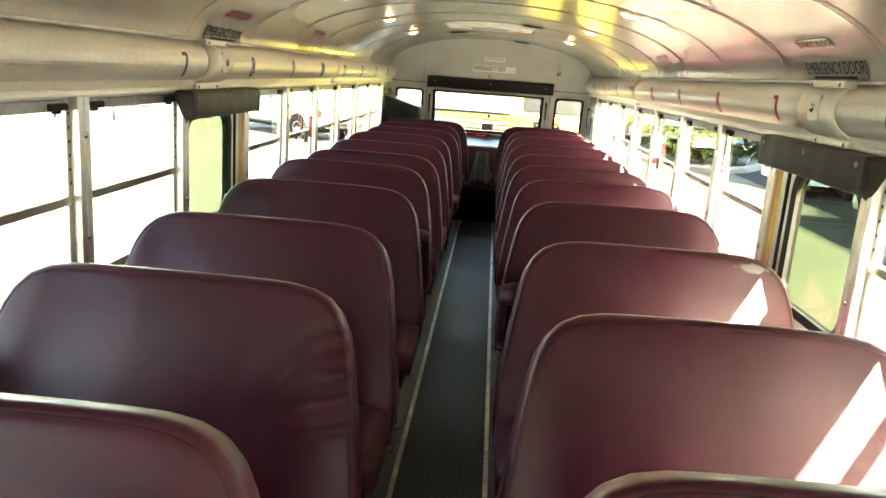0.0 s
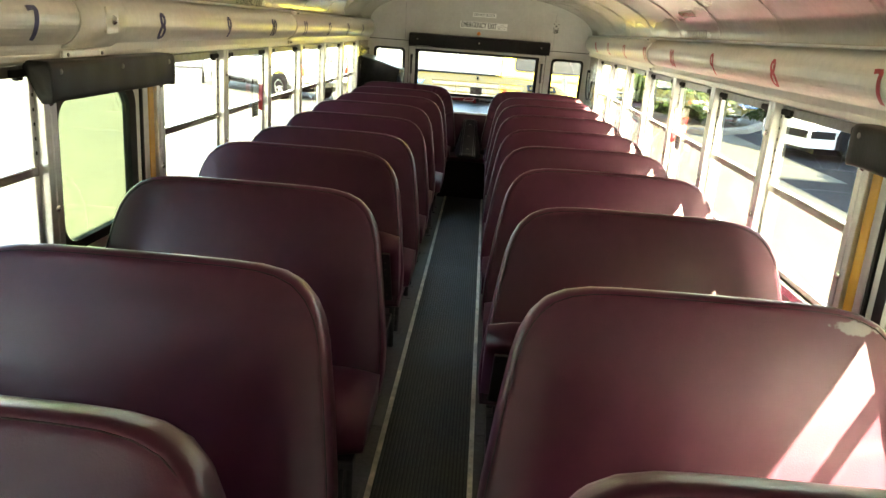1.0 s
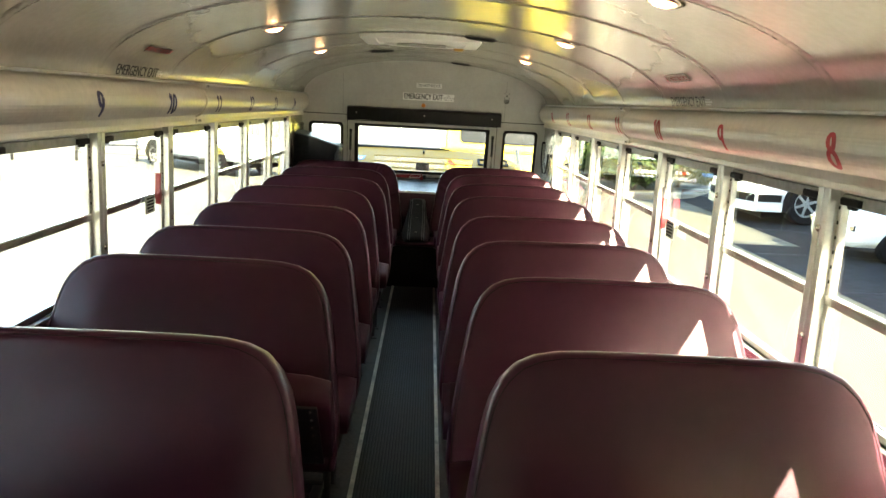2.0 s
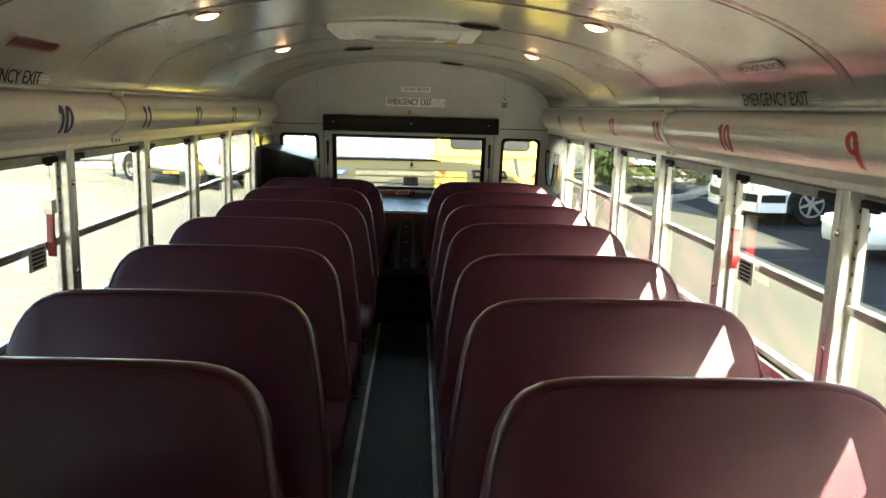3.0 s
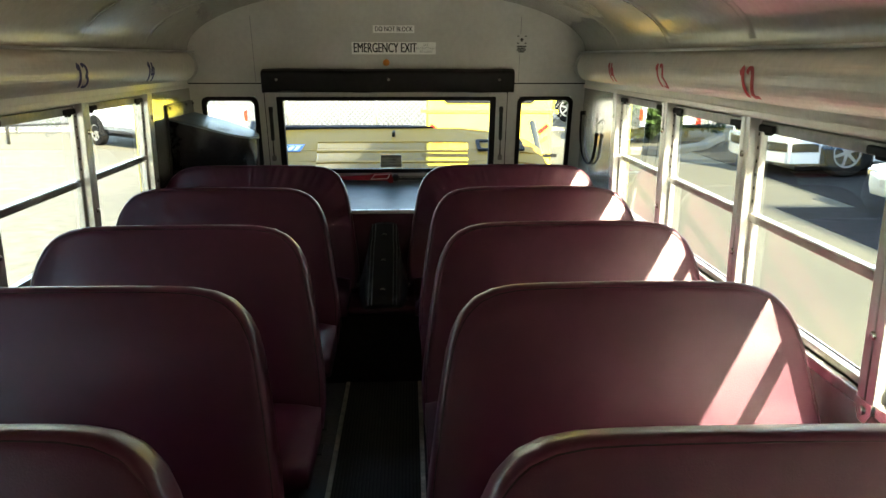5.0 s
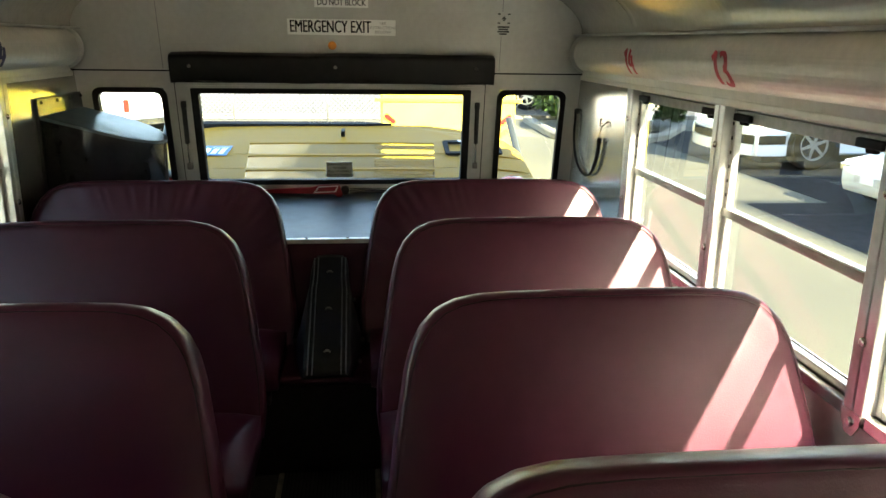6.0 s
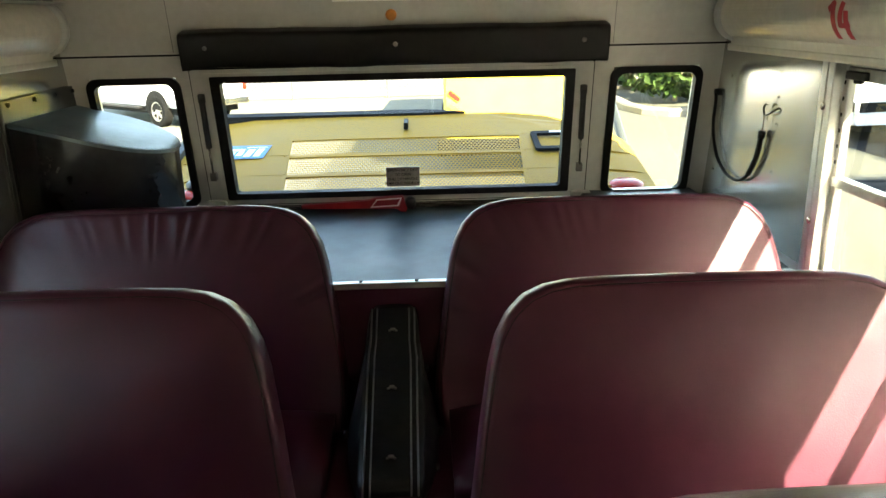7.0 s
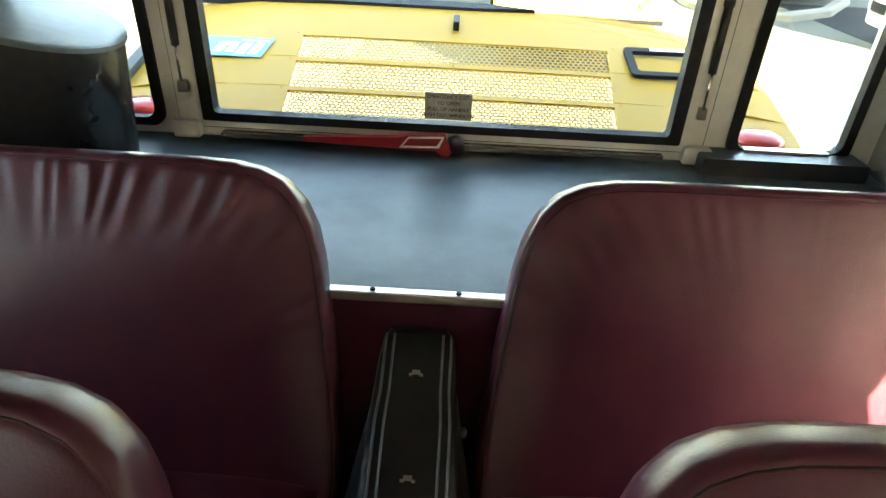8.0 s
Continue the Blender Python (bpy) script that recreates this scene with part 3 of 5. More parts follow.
# ---- seats ----
def seat_outline(wide=0.0):
    """The backrest's outline from its lower right corner over the top to its lower left."""
    side = [(0.476, -0.02), (0.484, 0.05), (0.482, 0.12), (0.475, 0.18), (0.464, 0.25), (0.454, 0.32), (0.443, 0.38), (0.432, 0.44),
            (0.418, 0.488), (0.395, 0.530), (0.362, 0.562), (0.320, 0.580), (0.268, 0.589), (0.2, 0.592), (0.1, 0.593)]
    side = [(u + wide, v) for u, v in side]
    return side + [(0.0, 0.593)] + [(-u, v) for u, v in side[::-1]]


def resample(pts, n):
    """n points at even steps along an open outline."""
    d = [0.0]
    for p, q in zip(pts, pts[1:]):
        d.append(d[-1] + math.hypot(q[0] - p[0], q[1] - p[1]))
    out = []
    k = 0
    for i in range(n):
        t = d[-1] * i / (n - 1)
        while k < len(pts) - 2 and d[k + 1] < t:
            k += 1
        f = (t - d[k]) / max(1e-9, d[k + 1] - d[k])
        out.append((pts[k][0] + f * (pts[k + 1][0] - pts[k][0]), pts[k][1] + f * (pts[k + 1][1] - pts[k][1])))
    return out


def backrest(gathers=False, seed=0, creased=0, wide=0.0):
    """The padded backrest: origin at the middle of its lower front edge, facing -y, leaning back."""
    out = resample(seat_outline(wide), 280 if gathers or creased else 144)
    cu, cv = 0.0, 0.24
    lean = 0.36
    bm = bmesh.new()
    # (inset towards the middle in metres, depth from the front plane)
    prof = [(0.018, 0.098), (0.006, 0.095), (0.001, 0.086), (-0.001, 0.066), (-0.001, 0.044), (0.0, 0.026), (0.002, 0.014), (0.006, 0.0065), (0.0105, 0.003), (0.0125, 0.0040), (0.0145, 0.0024),
            (0.022, 0.0008), (0.034, 0.0), (0.050, -0.001), (0.075, -0.004), (0.10, -0.006), (0.13, -0.007), (0.17, -0.008), (0.21, -0.009), (0.25, -0.010)]
    rings = []
    for inset, dep in prof:
        ring = []
        for u, v in out:
            d = Vector((u - cu, v - cv))
            su = max(0.0, 1 - inset / 0.47)
            sv = max(0.0, 1 - inset / 0.29)
            uu, vv = cu + d.x * su, cv + d.y * sv
            wob = 0.0
            if dep < 0.03:
                wob = 0.0035 * noise.noise((uu * 3 + seed, vv * 4, seed * 1.7)) + 0.0010 * noise.noise((uu * 14 + seed, vv * 11, seed))
                # soft creases running in from the aisle edge
                for h, k in ((0.30, 0.9), (0.40, 0.7)):
                    c = h + 0.05 * math.sin(seed * 3.1 + h * 20) + 0.10 * (uu + 0.3)
                    wob += 0.004 * k * math.exp(-((vv - c) / 0.018) ** 2) * max(0.0, noise.noise((seed * 5.3, h * 7, uu * 2.0)))
            if creased and dep < 0.012:
                # deep folds pulled in from the aisle edge
                for c0, slope, a, reach in ((0.51, 0.25, 0.009, 0.15), (0.475, 0.20, 0.011, 0.17), (0.41, 0.12, 0.012, 0.19), (0.355, 0.16, 0.007, 0.14), (0.28, 0.05, 0.007, 0.13)):
                    x_in = 0.44 - creased * uu
                    c = c0 - slope * x_in + 0.012 * math.sin(x_in * 22 + c0 * 9)
                    wob += a * math.exp(-((vv - c) / 0.011) ** 2) * math.exp(-(x_in / reach) ** 2)
                    wob -= 0.7 * a * math.exp(-((vv - c - 0.022) / 0.014) ** 2) * math.exp(-(x_in / reach) ** 2)
            if gathers and dep < 0.03 and vv > 0.22:
                ang = math.atan2(d.x, max(0.05, d.y))
                reach = 0.040 + 0.022 * noise.noise((ang * 5.0, seed, 2.0))
                env = math.exp(-((inset - 0.040) / reach) ** 2) * min(1.0, max(0.0, (vv - 0.22) / 0.1))
                wave = math.sin(ang * 52 + 5.0 * noise.noise((ang * 5.0, seed * 3.0, 0.3 + inset * 4))) * (0.75 + 0.5 * noise.noise((ang * 9.0, seed, 0.7)))
                side = min(1.0, max(0.12, (uu + 0.20) / 0.3)) if seed > 3 else min(1.0, max(0.2, (0.10 - uu) / 0.4))
                wob -= (0.0050 if seed > 3 else 0.0030) * env * wave * side
            # the depth runs square to the leaning face
            ring.append(Vector((uu, 0.94 * (dep + wob) + lean * vv, vv - 0.34 * (dep + wob))))
        rings.append(ring)
    vr = [[bm.verts.new(p) for p in r] for r in rings]
    n = len(out)
    for a, b in zip(vr, vr[1:]):
        for k in range(n):
            bm.faces.new((a[k], a[(k + 1) % n], b[(k + 1) % n], b[k]))
    bm.faces.new(vr[0][::-1])
    c = bm.verts.new((0, -0.010 + lean * cv, cv))
    for k in range(n):
        bm.faces.new((vr[-1][k], vr[-1][(k + 1) % n], c))
    return bm


def cushion_mesh():
    """Seat cushion, its back lower edge at the origin, reaching to -y."""
    bm = bmesh.new()
    rings = []
    hw, dep, th = 0.475, 0.40, 0.125
    nx = 14
    for i in range(nx + 1):
        u = -1 + 2 * i / nx
        edge = 1 - abs(u) ** 10
        x = hw * (u if abs(u) < 1 else u)
        ring = []
        for j in range(20):
            a = 2 * math.pi * j / 20
            cy, cz = math.cos(a), math.sin(a)
            y = -dep / 2 + dep / 2 * math.copysign(abs(cy) ** 0.45, cy) * (0.93 + 0.07 * edge)
            z = th / 2 + th / 2 * math.copysign(abs(cz) ** 0.5, cz) * (0.80 + 0.20 * edge)
            z += 0.008 * (1 - u * u) * (1 if cz > 0.3 else 0)
            ring.append((x, y, z))
        rings.append(ring)
    return loft(bm, rings)


def seam_line(wide):
    """The stitched seam that runs round the backrest's face, a little in from its edge."""
    pts = []
    for u, v in resample(seat_outline(wide), 90):
        uu, vv = u * (1 - 0.0125 / 0.47), 0.24 + (v - 0.24) * (1 - 0.0125 / 0.29)
        pts.append((uu, 0.0030 + 0.36 * vv, vv - 0.001))
    return tube(bmesh.new(), pts, 0.0016, 5)


def build_seat(name, label, gathers, seed, aisle, creased=0, tipped=0, skin=None, wide=0.0):
    """A bench seat; origin on the floor under the middle of the backrest's front top edge. aisle: -1 when the aisle is on its -x side."""
    t = thing(name, label, "bus seat", group="bus seats")
    back = part("backrest", backrest(gathers, seed, creased, wide), skin or VINYL, t, smooth=True)
    back.location = (0, -0.225, 0.371)
    part("seam", seam_line(wide), SEAM, back, "dark stitched seam")
    cu = part("cushion", cushion_mesh(), VINYL, t, smooth=True)
    cu.location = (0, -0.175, 0.315)
    cu.rotation_euler = (radians(-tipped), 0, 0)
    base = part("cushion_board", boxes((-0.45, 0.45, -0.385, -0.02, -0.006, 0.004), bevel=0.003), BLACK_STEEL, cu, "black board under the cushion")
    if tipped:
        bm = lathe(bmesh.new(), [(0.004, -0.006), (0.003, -0.008)], lambda a, b, h: Vector((a, b, h)), 6)
        tack = part("tack", bm, CHROME, cu)
        tack.location = (0.43, -0.37, 0)
        for i in range(1, 9):
            share("tack", tack, cu, (0.43, -0.37 + 0.042 * i, 0))
    part("seat_frame", boxes((-0.45, 0.45, -0.55, -0.52, 0.285, 0.315), (-0.45, 0.45, -0.24, -0.21, 0.285, 0.315), (-0.45, -0.42, -0.52, -0.24, 0.285, 0.315), (0.42, 0.45, -0.52, -0.24, 0.285, 0.315), bevel=0.004), BLACK_STEEL, t)
    for y in (-0.47, -0.27):
        x = aisle * 0.40
        bm = tube(bmesh.new(), [(x, y, 0.0), (x, y, 0.15), (x, y + 0.01, 0.29)], 0.014, 8)
        box(bm, x - 0.03, x + 0.03, y - 0.04, y + 0.04, 0.0, 0.006)
        box(bm, x - 0.008, x + 0.008, y + 0.02, y + 0.036, 0.006, 0.016)
        part("leg", bm, BLACK_STEEL, t, smooth=False)
    part("wall_bracket", boxes((-aisle * 0.45, -aisle * 0.475, -0.5, -0.2, 0.285, 0.315)) if aisle < 0 else boxes((-0.475, -0.45, -0.5, -0.2, 0.285, 0.315)), BLACK_STEEL, t)
    return t


ROWS_R = [10.54, 9.86, 9.13, 8.44, 7.70, 7.02, 6.34, 5.59, 4.81, 4.06, 3.33, 2.6]
ROWS_L = [10.54, 9.87, 9.11, 8.45, 7.75, 7.03, 6.40, 5.58, 4.77, 4.09, 3.36, 2.63]
# each bench stands a little to one side of its row's line
MID_R = [0.601, 0.625, 0.622, 0.622, 0.622, 0.616, 0.630, 0.624, 0.621, 0.620, 0.620, 0.620]
MID_L = [-0.661, -0.674, -0.652, -0.681, -0.671, -0.665, -0.676, -0.648, -0.650, -0.652, -0.656, -0.660]
plain = "maroon vinyl high-back bench seat with black steel legs"
for mids, rows, aisle in ((MID_R, ROWS_R, -1), (MID_L, ROWS_L, 1)):
    first = build_seat("bus_seat", "last-row maroon vinyl bench seat with gathered creases", True, 3 + aisle, aisle, wide=0.027)
    first.location = (mids[0], rows[0], 0)
    variants = [build_seat("bus_seat", plain, False, 10.3 * v + aisle, aisle) for v in range(1, 4)]
    for i, (cx, y) in enumerate(zip(mids[1:], rows[1:])):
        turn = radians(0.5 * math.sin(i * 2.1 + aisle))
        m = Matrix.Translation((cx, y, 0.006 * math.sin(i * 1.3))) @ Matrix.Rotation(turn, 4, "Z")
        if cx < 0 and i == 8:
            build_seat("bus_seat", "maroon vinyl bench seat with deep folds at the aisle edge", False, 7.7, aisle, creased=1).matrix_basis = m
        elif cx < 0 and i == 5:
            build_seat("bus_seat", "maroon vinyl bench seat with its cushion tipped up", False, 4.2, aisle, tipped=55).matrix_basis = m
        elif cx > 0 and i == 6:
            build_seat("bus_seat", "maroon vinyl bench seat with its cushion tipped up", False, 6.6, aisle, tipped=50).matrix_basis = m
        elif cx > 0 and i == 7:
            build_seat("bus_seat", "maroon vinyl bench seat with a rubbed silvery patch", False, 5.9, aisle, skin=VINYL_WORN).matrix_basis = m
        elif i < 3:
            variants[i].matrix_basis = m
        else:
            copy_thing(variants[(i * 2) % 3], m)


# ---- fittings of the cabin ----
# round cable ducts over the windows
TZ, TR = 1.432, 0.082


def loop_of(cx, cy, rx, ry, a0, a1, n=14):
    return [(cx + rx * math.cos(radians(a0 + (a1 - a0) * i / n)), cy + ry * math.sin(radians(a0 + (a1 - a0) * i / n))) for i in range(n + 1)]


DIGITS = {
    "0": [loop_of(0.26, 0.5, 0.21, 0.46, 100, 465, 20)],
    "1": [[(0.10, 0.80), (0.22, 0.88), (0.34, 1.0), (0.33, 0.66), (0.31, 0.33), (0.30, 0.0)]],
    "2": [loop_of(0.25, 0.74, 0.20, 0.24, 165, -30, 12) + [(0.30, 0.42), (0.16, 0.2), (0.05, 0.03), (0.28, 0.05), (0.50, 0.04)]],
    "3": [loop_of(0.20, 0.75, 0.22, 0.23, 140, -90, 10) + loop_of(0.20, 0.26, 0.26, 0.25, 80, -140, 12)],
    "4": [[(0.20, 1.0), (0.10, 0.66), (0.04, 0.40), (0.28, 0.41), (0.52, 0.44)], [(0.38, 0.78), (0.36, 0.4), (0.33, 0.0)]],
    "6": [[(0.42, 0.98), (0.26, 0.86), (0.12, 0.62), (0.06, 0.36)] + loop_of(0.27, 0.24, 0.21, 0.22, 175, 500, 18)],
    "7": [[(0.02, 0.95), (0.22, 0.98), (0.48, 0.97), (0.36, 0.66), (0.24, 0.33), (0.16, 0.0)]],
    "8": [loop_of(0.26, 0.76, 0.17, 0.22, -90, 270, 16) + loop_of(0.26, 0.27, 0.22, 0.26, 90, -270, 18)],
    "9": [loop_of(0.25, 0.72, 0.20, 0.25, 20, 385, 18) + [(0.42, 0.5), (0.36, 0.22), (0.30, 0.0)]],
}


def handwriting(text, height=0.087, stroke=0.0165):
    """Digits drawn with a broad marker, as flat ribbons round the middle."""
    bm = bmesh.new()
    adv = 0.052 if len(text) > 1 else 0.0
    for i, ch in enumerate(text):
        off = adv * (i - (len(text) - 1) / 2) - 0.024
        for line in DIGITS[ch]:
            pts = resample([(off + u * height, (v - 0.5) * height) for u, v in line], 28)
            prev = None
            for j, (u, v) in enumerate(pts):
                a, b = pts[max(0, j - 1)], pts[min(len(pts) - 1, j + 1)]
                L = math.hypot(b[0] - a[0], b[1] - a[1])
                nx, ny = -(b[1] - a[1]) / L, (b[0] - a[0]) / L
                # a slanted tip: broad on falling strokes, thin across
                w = stroke * (0.36 + 0.26 * abs(nx))
                pair = [bm.verts.new((u + nx * w, v + ny * w, 0)), bm.verts.new((u - nx * w, v - ny * w, 0))]
                if prev:
                    bm.faces.new((prev[0], prev[1], pair[1], pair[0]))
                prev = pair
    return bm


for s in (1, -1):
    tx = side_x(s, 0.002)
    duct = thing("cable_duct", "long ribbed metal duct with hand-written seat numbers", "duct", group="cable ducts")

    def on_tube(u, v, d=0.0, s=s, tx=tx):
        """u along the reader's right hand, v upwards round the tube."""
        a = v / TR
        r = TR + d
        return Vector((tx - s * r * math.cos(a), -s * u, TZ + r * math.sin(a)))
    bm = bmesh.new()
    pts = [(tx, TZ - TR - 0.022), (tx - s * 0.03, TZ - TR - 0.018), (tx - s * 0.036, TZ - TR * 0.86)]
    pts += [(tx - s * TR * math.cos(a), TZ + TR * math.sin(a)) for a in [radians(-60 + 130 * i / 16) for i in range(17)]]
    pts += [(tx - s * 0.026, TZ + TR - 0.004), (tx, TZ + TR)]
    loft(bm, [[(x, y, z) for x, z in pts] for y in (Y0, 11.02)])
    part("duct_cover", bm, DUCT_METAL, duct, smooth=False)
    part("cornice", boxes((*sorted((tx - s * 0.058, tx)), Y0, 11.12, TZ + TR - 0.009, TZ + TR + 0.001), bevel=0.003), ALU, duct)
    part("lower_flange", boxes((*sorted((tx - s * 0.032, tx)), Y0, 11.05, TZ - TR - 0.034, TZ - TR - 0.012), bevel=0.004), DUCT_METAL, duct)
    # end boss at the rear wall
    bm = lathe(bmesh.new(), [(0.03, 11.09), (0.05, 11.085), (0.075, 11.07), (0.087, 11.05), (0.090, 11.03), (0.090, 11.0)], lambda a, b, h: Vector((tx + a, h, TZ + b)), 24)
    part("end_boss", bm, WHITE_PAINT, duct, "rounded end cap", smooth=True)
    # sleeves with curved edges, tabs and screws
    ends = (5.31, 7.80) if s < 0 else (4.655, 7.98)
    for i, y in enumerate(ends):
        knob = i == 0
        y_a, y_b = (y, y + 0.29) if knob else (y - 0.02, y + 0.02)
        bm = bmesh.new()
        rings = []
        for j in range(15):
            an = radians(-80 + 160 * j / 14)
            dip = 0.028 * math.cos(an * 1.12)
            rr = TR + 0.007
            rings.append([Vector((tx - s * rr * math.cos(an), y_a + dip, TZ + rr * math.sin(an))), Vector((tx - s * rr * math.cos(an), y_b + dip * 0.2, TZ + rr * math.sin(an))),
                          Vector((tx - s * TR * math.cos(an), y_b + dip * 0.2, TZ + TR * math.sin(an))), Vector((tx - s * TR * math.cos(an), y_a + dip, TZ + TR * math.sin(an)))])
        loft(bm, rings)
        sl = part("sleeve", bm, DUCT_METAL, duct, "curved joint sleeve", smooth=True)
        for z in (TZ + TR - 0.010, TZ - TR - 0.014):
            tab = part("tab", boxes((*sorted((tx - s * 0.05, tx - s * (0.09 if z > TZ else 0.04))), y_a - 0.012, y_a + (0.23 if knob else 0.06), z - 0.012, z + 0.010), bevel=0.004), DUCT_METAL, sl)
            for yt in (y_a + 0.012, y_a + (0.205 if knob else 0.04)):
                part("screw", lathe(bmesh.new(), [(0.006, 0), (0.006, 0.002), (0.003, 0.004)], lambda a, b, h, yt=yt, z=z: Vector((tx - s * ((0.09 if z > TZ else 0.05) + h), yt + a, z - 0.002 + b)), 8), BUTTON, tab, smooth=True)
        if knob:
            yk = y_a + (0.165 if s > 0 else 0.20)
            part("plate", prism(bmesh.new(), round_rect(-0.038, 0.038, -0.036, 0.036, 0.012, 4), lambda u, v, d, yk=yk: on_tube(-s * (yk + u), v, 0.006 + d), 0.0, 0.008), DUCT_METAL, sl)
            bm = lathe(bmesh.new(), [(0.0125, 0.0), (0.0125, 0.003), (0.010, 0.007), (0.005, 0.009)], lambda a, b, h, yk=yk: on_tube(-s * (yk + a), b, 0.012 + h), 12)
            part("knob", bm, CHROME, sl, "bright metal thumb knob", smooth=True)
    # hand-written seat numbers
    ink = RED_INK if s > 0 else BLUE_INK
    for k in range(6 if s > 0 else 7, 15):
        y = (4.365, 5.165, 5.882, 6.609, 7.362, 8.081, 8.824, 9.574, 10.281)[k - 6] if s > 0 else (5.123, 5.899, 6.607, 7.322, 8.055, 8.79, 9.539, 10.28)[k - 7]
        bm = handwriting(str(k))
        # the writing bows with the hand and leans
        moved(bm, lambda a, b: on_tube(-s * y + a - 0.35 * b * (1 if k % 2 else 0.6) , b - 0.018, 0.0018))
        part("number", bm, ink, duct, "hand-written seat number")


def ceiling_at(x, y, d=0.0):
    """The spot of a fitting on the arched ceiling: place, way along x, inward normal."""
    z = arch(x)
    nx, nz = -(x + 0.005) / 1.11 ** 2, -(z - 1.51) / 0.335 ** 2
    L = math.hypot(nx, nz)
    nrm = Vector((nx / L, 0, nz / L))
    return Vector((x, y, z)) + nrm * d, Vector((-nrm.z, 0, nrm.x)), nrm


# ceiling lamps, lit
for y in (9.03, 7.56, 6.09):
    for x in (0.645, -0.675):
        c, ux, nrm = ceiling_at(x, y)
        t = thing("ceiling_lamp", "small round lit ceiling lamp with a warm lens", "ceiling lamp", group="ceiling lamps")
        pl = lambda a, b, h, c=c, ux=ux, nrm=nrm: c + ux * a + Vector((0, b, 0)) + nrm * h
        part("bezel", lathe(bmesh.new(), [(0.058, 0.0), (0.060, 0.004), (0.050, 0.010), (0.042, 0.010)], pl, 20), CHROME, t, smooth=True)
        part("lens", lathe(bmesh.new(), [(0.041, 0.009), (0.036, 0.014), (0.027, 0.017)], pl, 20), LAMP_RING, t, "glowing warm lens", smooth=True)
        part("bulb_window", lathe(bmesh.new(), [(0.026, 0.016), (0.022, 0.019), (0.010, 0.021)], pl, 16), LAMP_GLOW, t, "bright lamp centre", smooth=True)

# speaker slots in the ceiling
for x, y in ((-0.322, 9.65), (0.297, 10.86), (0.294, 8.2)):
    c, ux, nrm = ceiling_at(x, y)
    t = thing("ceiling_speaker", "oval black ceiling speaker grille", "speaker", group="ceiling speakers")
    pl = lambda a, b, h, c=c, ux=ux, nrm=nrm: c + ux * a * 1.55 + Vector((0, b, 0)) + nrm * h
    part("grille", lathe(bmesh.new(), [(0.054, 0.0), (0.054, 0.008), (0.046, 0.012), (0.02, 0.013)], pl, 20), SIGN_BLACK, t, smooth=True)
    part("rim", lathe(bmesh.new(), [(0.059, 0.0), (0.059, 0.005), (0.053, 0.007)], pl, 20), BLACK_STEEL, t, smooth=True)

# roof hatch
hatch = thing("roof_hatch", "pale plastic roof emergency hatch in the ceiling", "roof hatch")
zc = 1.825
HY0, HY1 = 8.25, 8.85
outer, inner = round_rect(-0.36, 0.31, HY0, HY1, 0.05), round_rect(-0.28, 0.23, HY0 + 0.08, HY1 - 0.08, 0.04)
flat = lambda u, v, d: Vector((u, v, zc - d))
part("hatch_frame", ring_plate(bmesh.new(), outer, inner, flat, 0.012, -0.03), SIGN_WHITE, hatch)
part("hatch_lid", prism(bmesh.new(), inner, flat, 0.002, -0.02), SIGN_WHITE, hatch)
part("handle", boxes((-0.17, 0.12, 8.66, 8.70, zc - 0.02, zc - 0.004), bevel=0.006), ALU, hatch)
bm = letters("EMERGENCY EXIT", 0.03, 0.9)
part("writing", moved(bm, lambda a, b: Vector((-0.025 + a, 8.74 + b, zc - 0.003))), SIGN_GREY, hatch)
for x in (0.20, -0.25):
    part("corner_block", boxes((x - 0.03, x + 0.03, HY1 - 0.075, HY1 - 0.02, zc - 0.026, zc - 0.011), bevel=0.005), OCHRE if x > 0 else SIGN_GREY, hatch)


# signs
def sign(name, label, w, h, spot, face=SIGN_WHITE):
    """A flat plate; spot(u, v, d) puts it in place."""
    t = thing(name, label, "sign")
    bm = bmesh.new()
    n = 6
    loft(bm, [[spot(-w / 2, v, 0.0), spot(w / 2, v, 0.0), spot(w / 2, v, 0.0025), spot(-w / 2, v, 0.0025)] for v in [h * (i / n - 0.5) for i in range(n + 1)]])
    part("plate", bm, face, t)
    return t


def write(t, text, height, spot, u=0.0, v=0.0, squeeze=1.0, ink=SIGN_BLACK, bold=0.0, curved=False):
    # bold writing is struck twice, a hair apart
    for k in range(2 if bold else 1):
        bm = letters(text, height, squeeze)
        for i in range(7 if curved else 0):
            bmesh.ops.bisect_plane(bm, geom=bm.verts[:] + bm.edges[:] + bm.faces[:], plane_co=(0, height * (i / 6 - 0.5), 0), plane_no=(0, 1, 0))
        part("writing", moved(bm, lambda a, b: spot(u + a + k * bold * height, v + b, 0.0034 + 0.0005 * k)), ink, t)


def bar_write(t, rows, w, h, spot, u=0.0, v=0.0, ink=SIGN_BLACK):
    part("writing", moved(bars(rows, w, h), lambda a, b: spot(u + a, v + b, 0.0034)), ink, t)


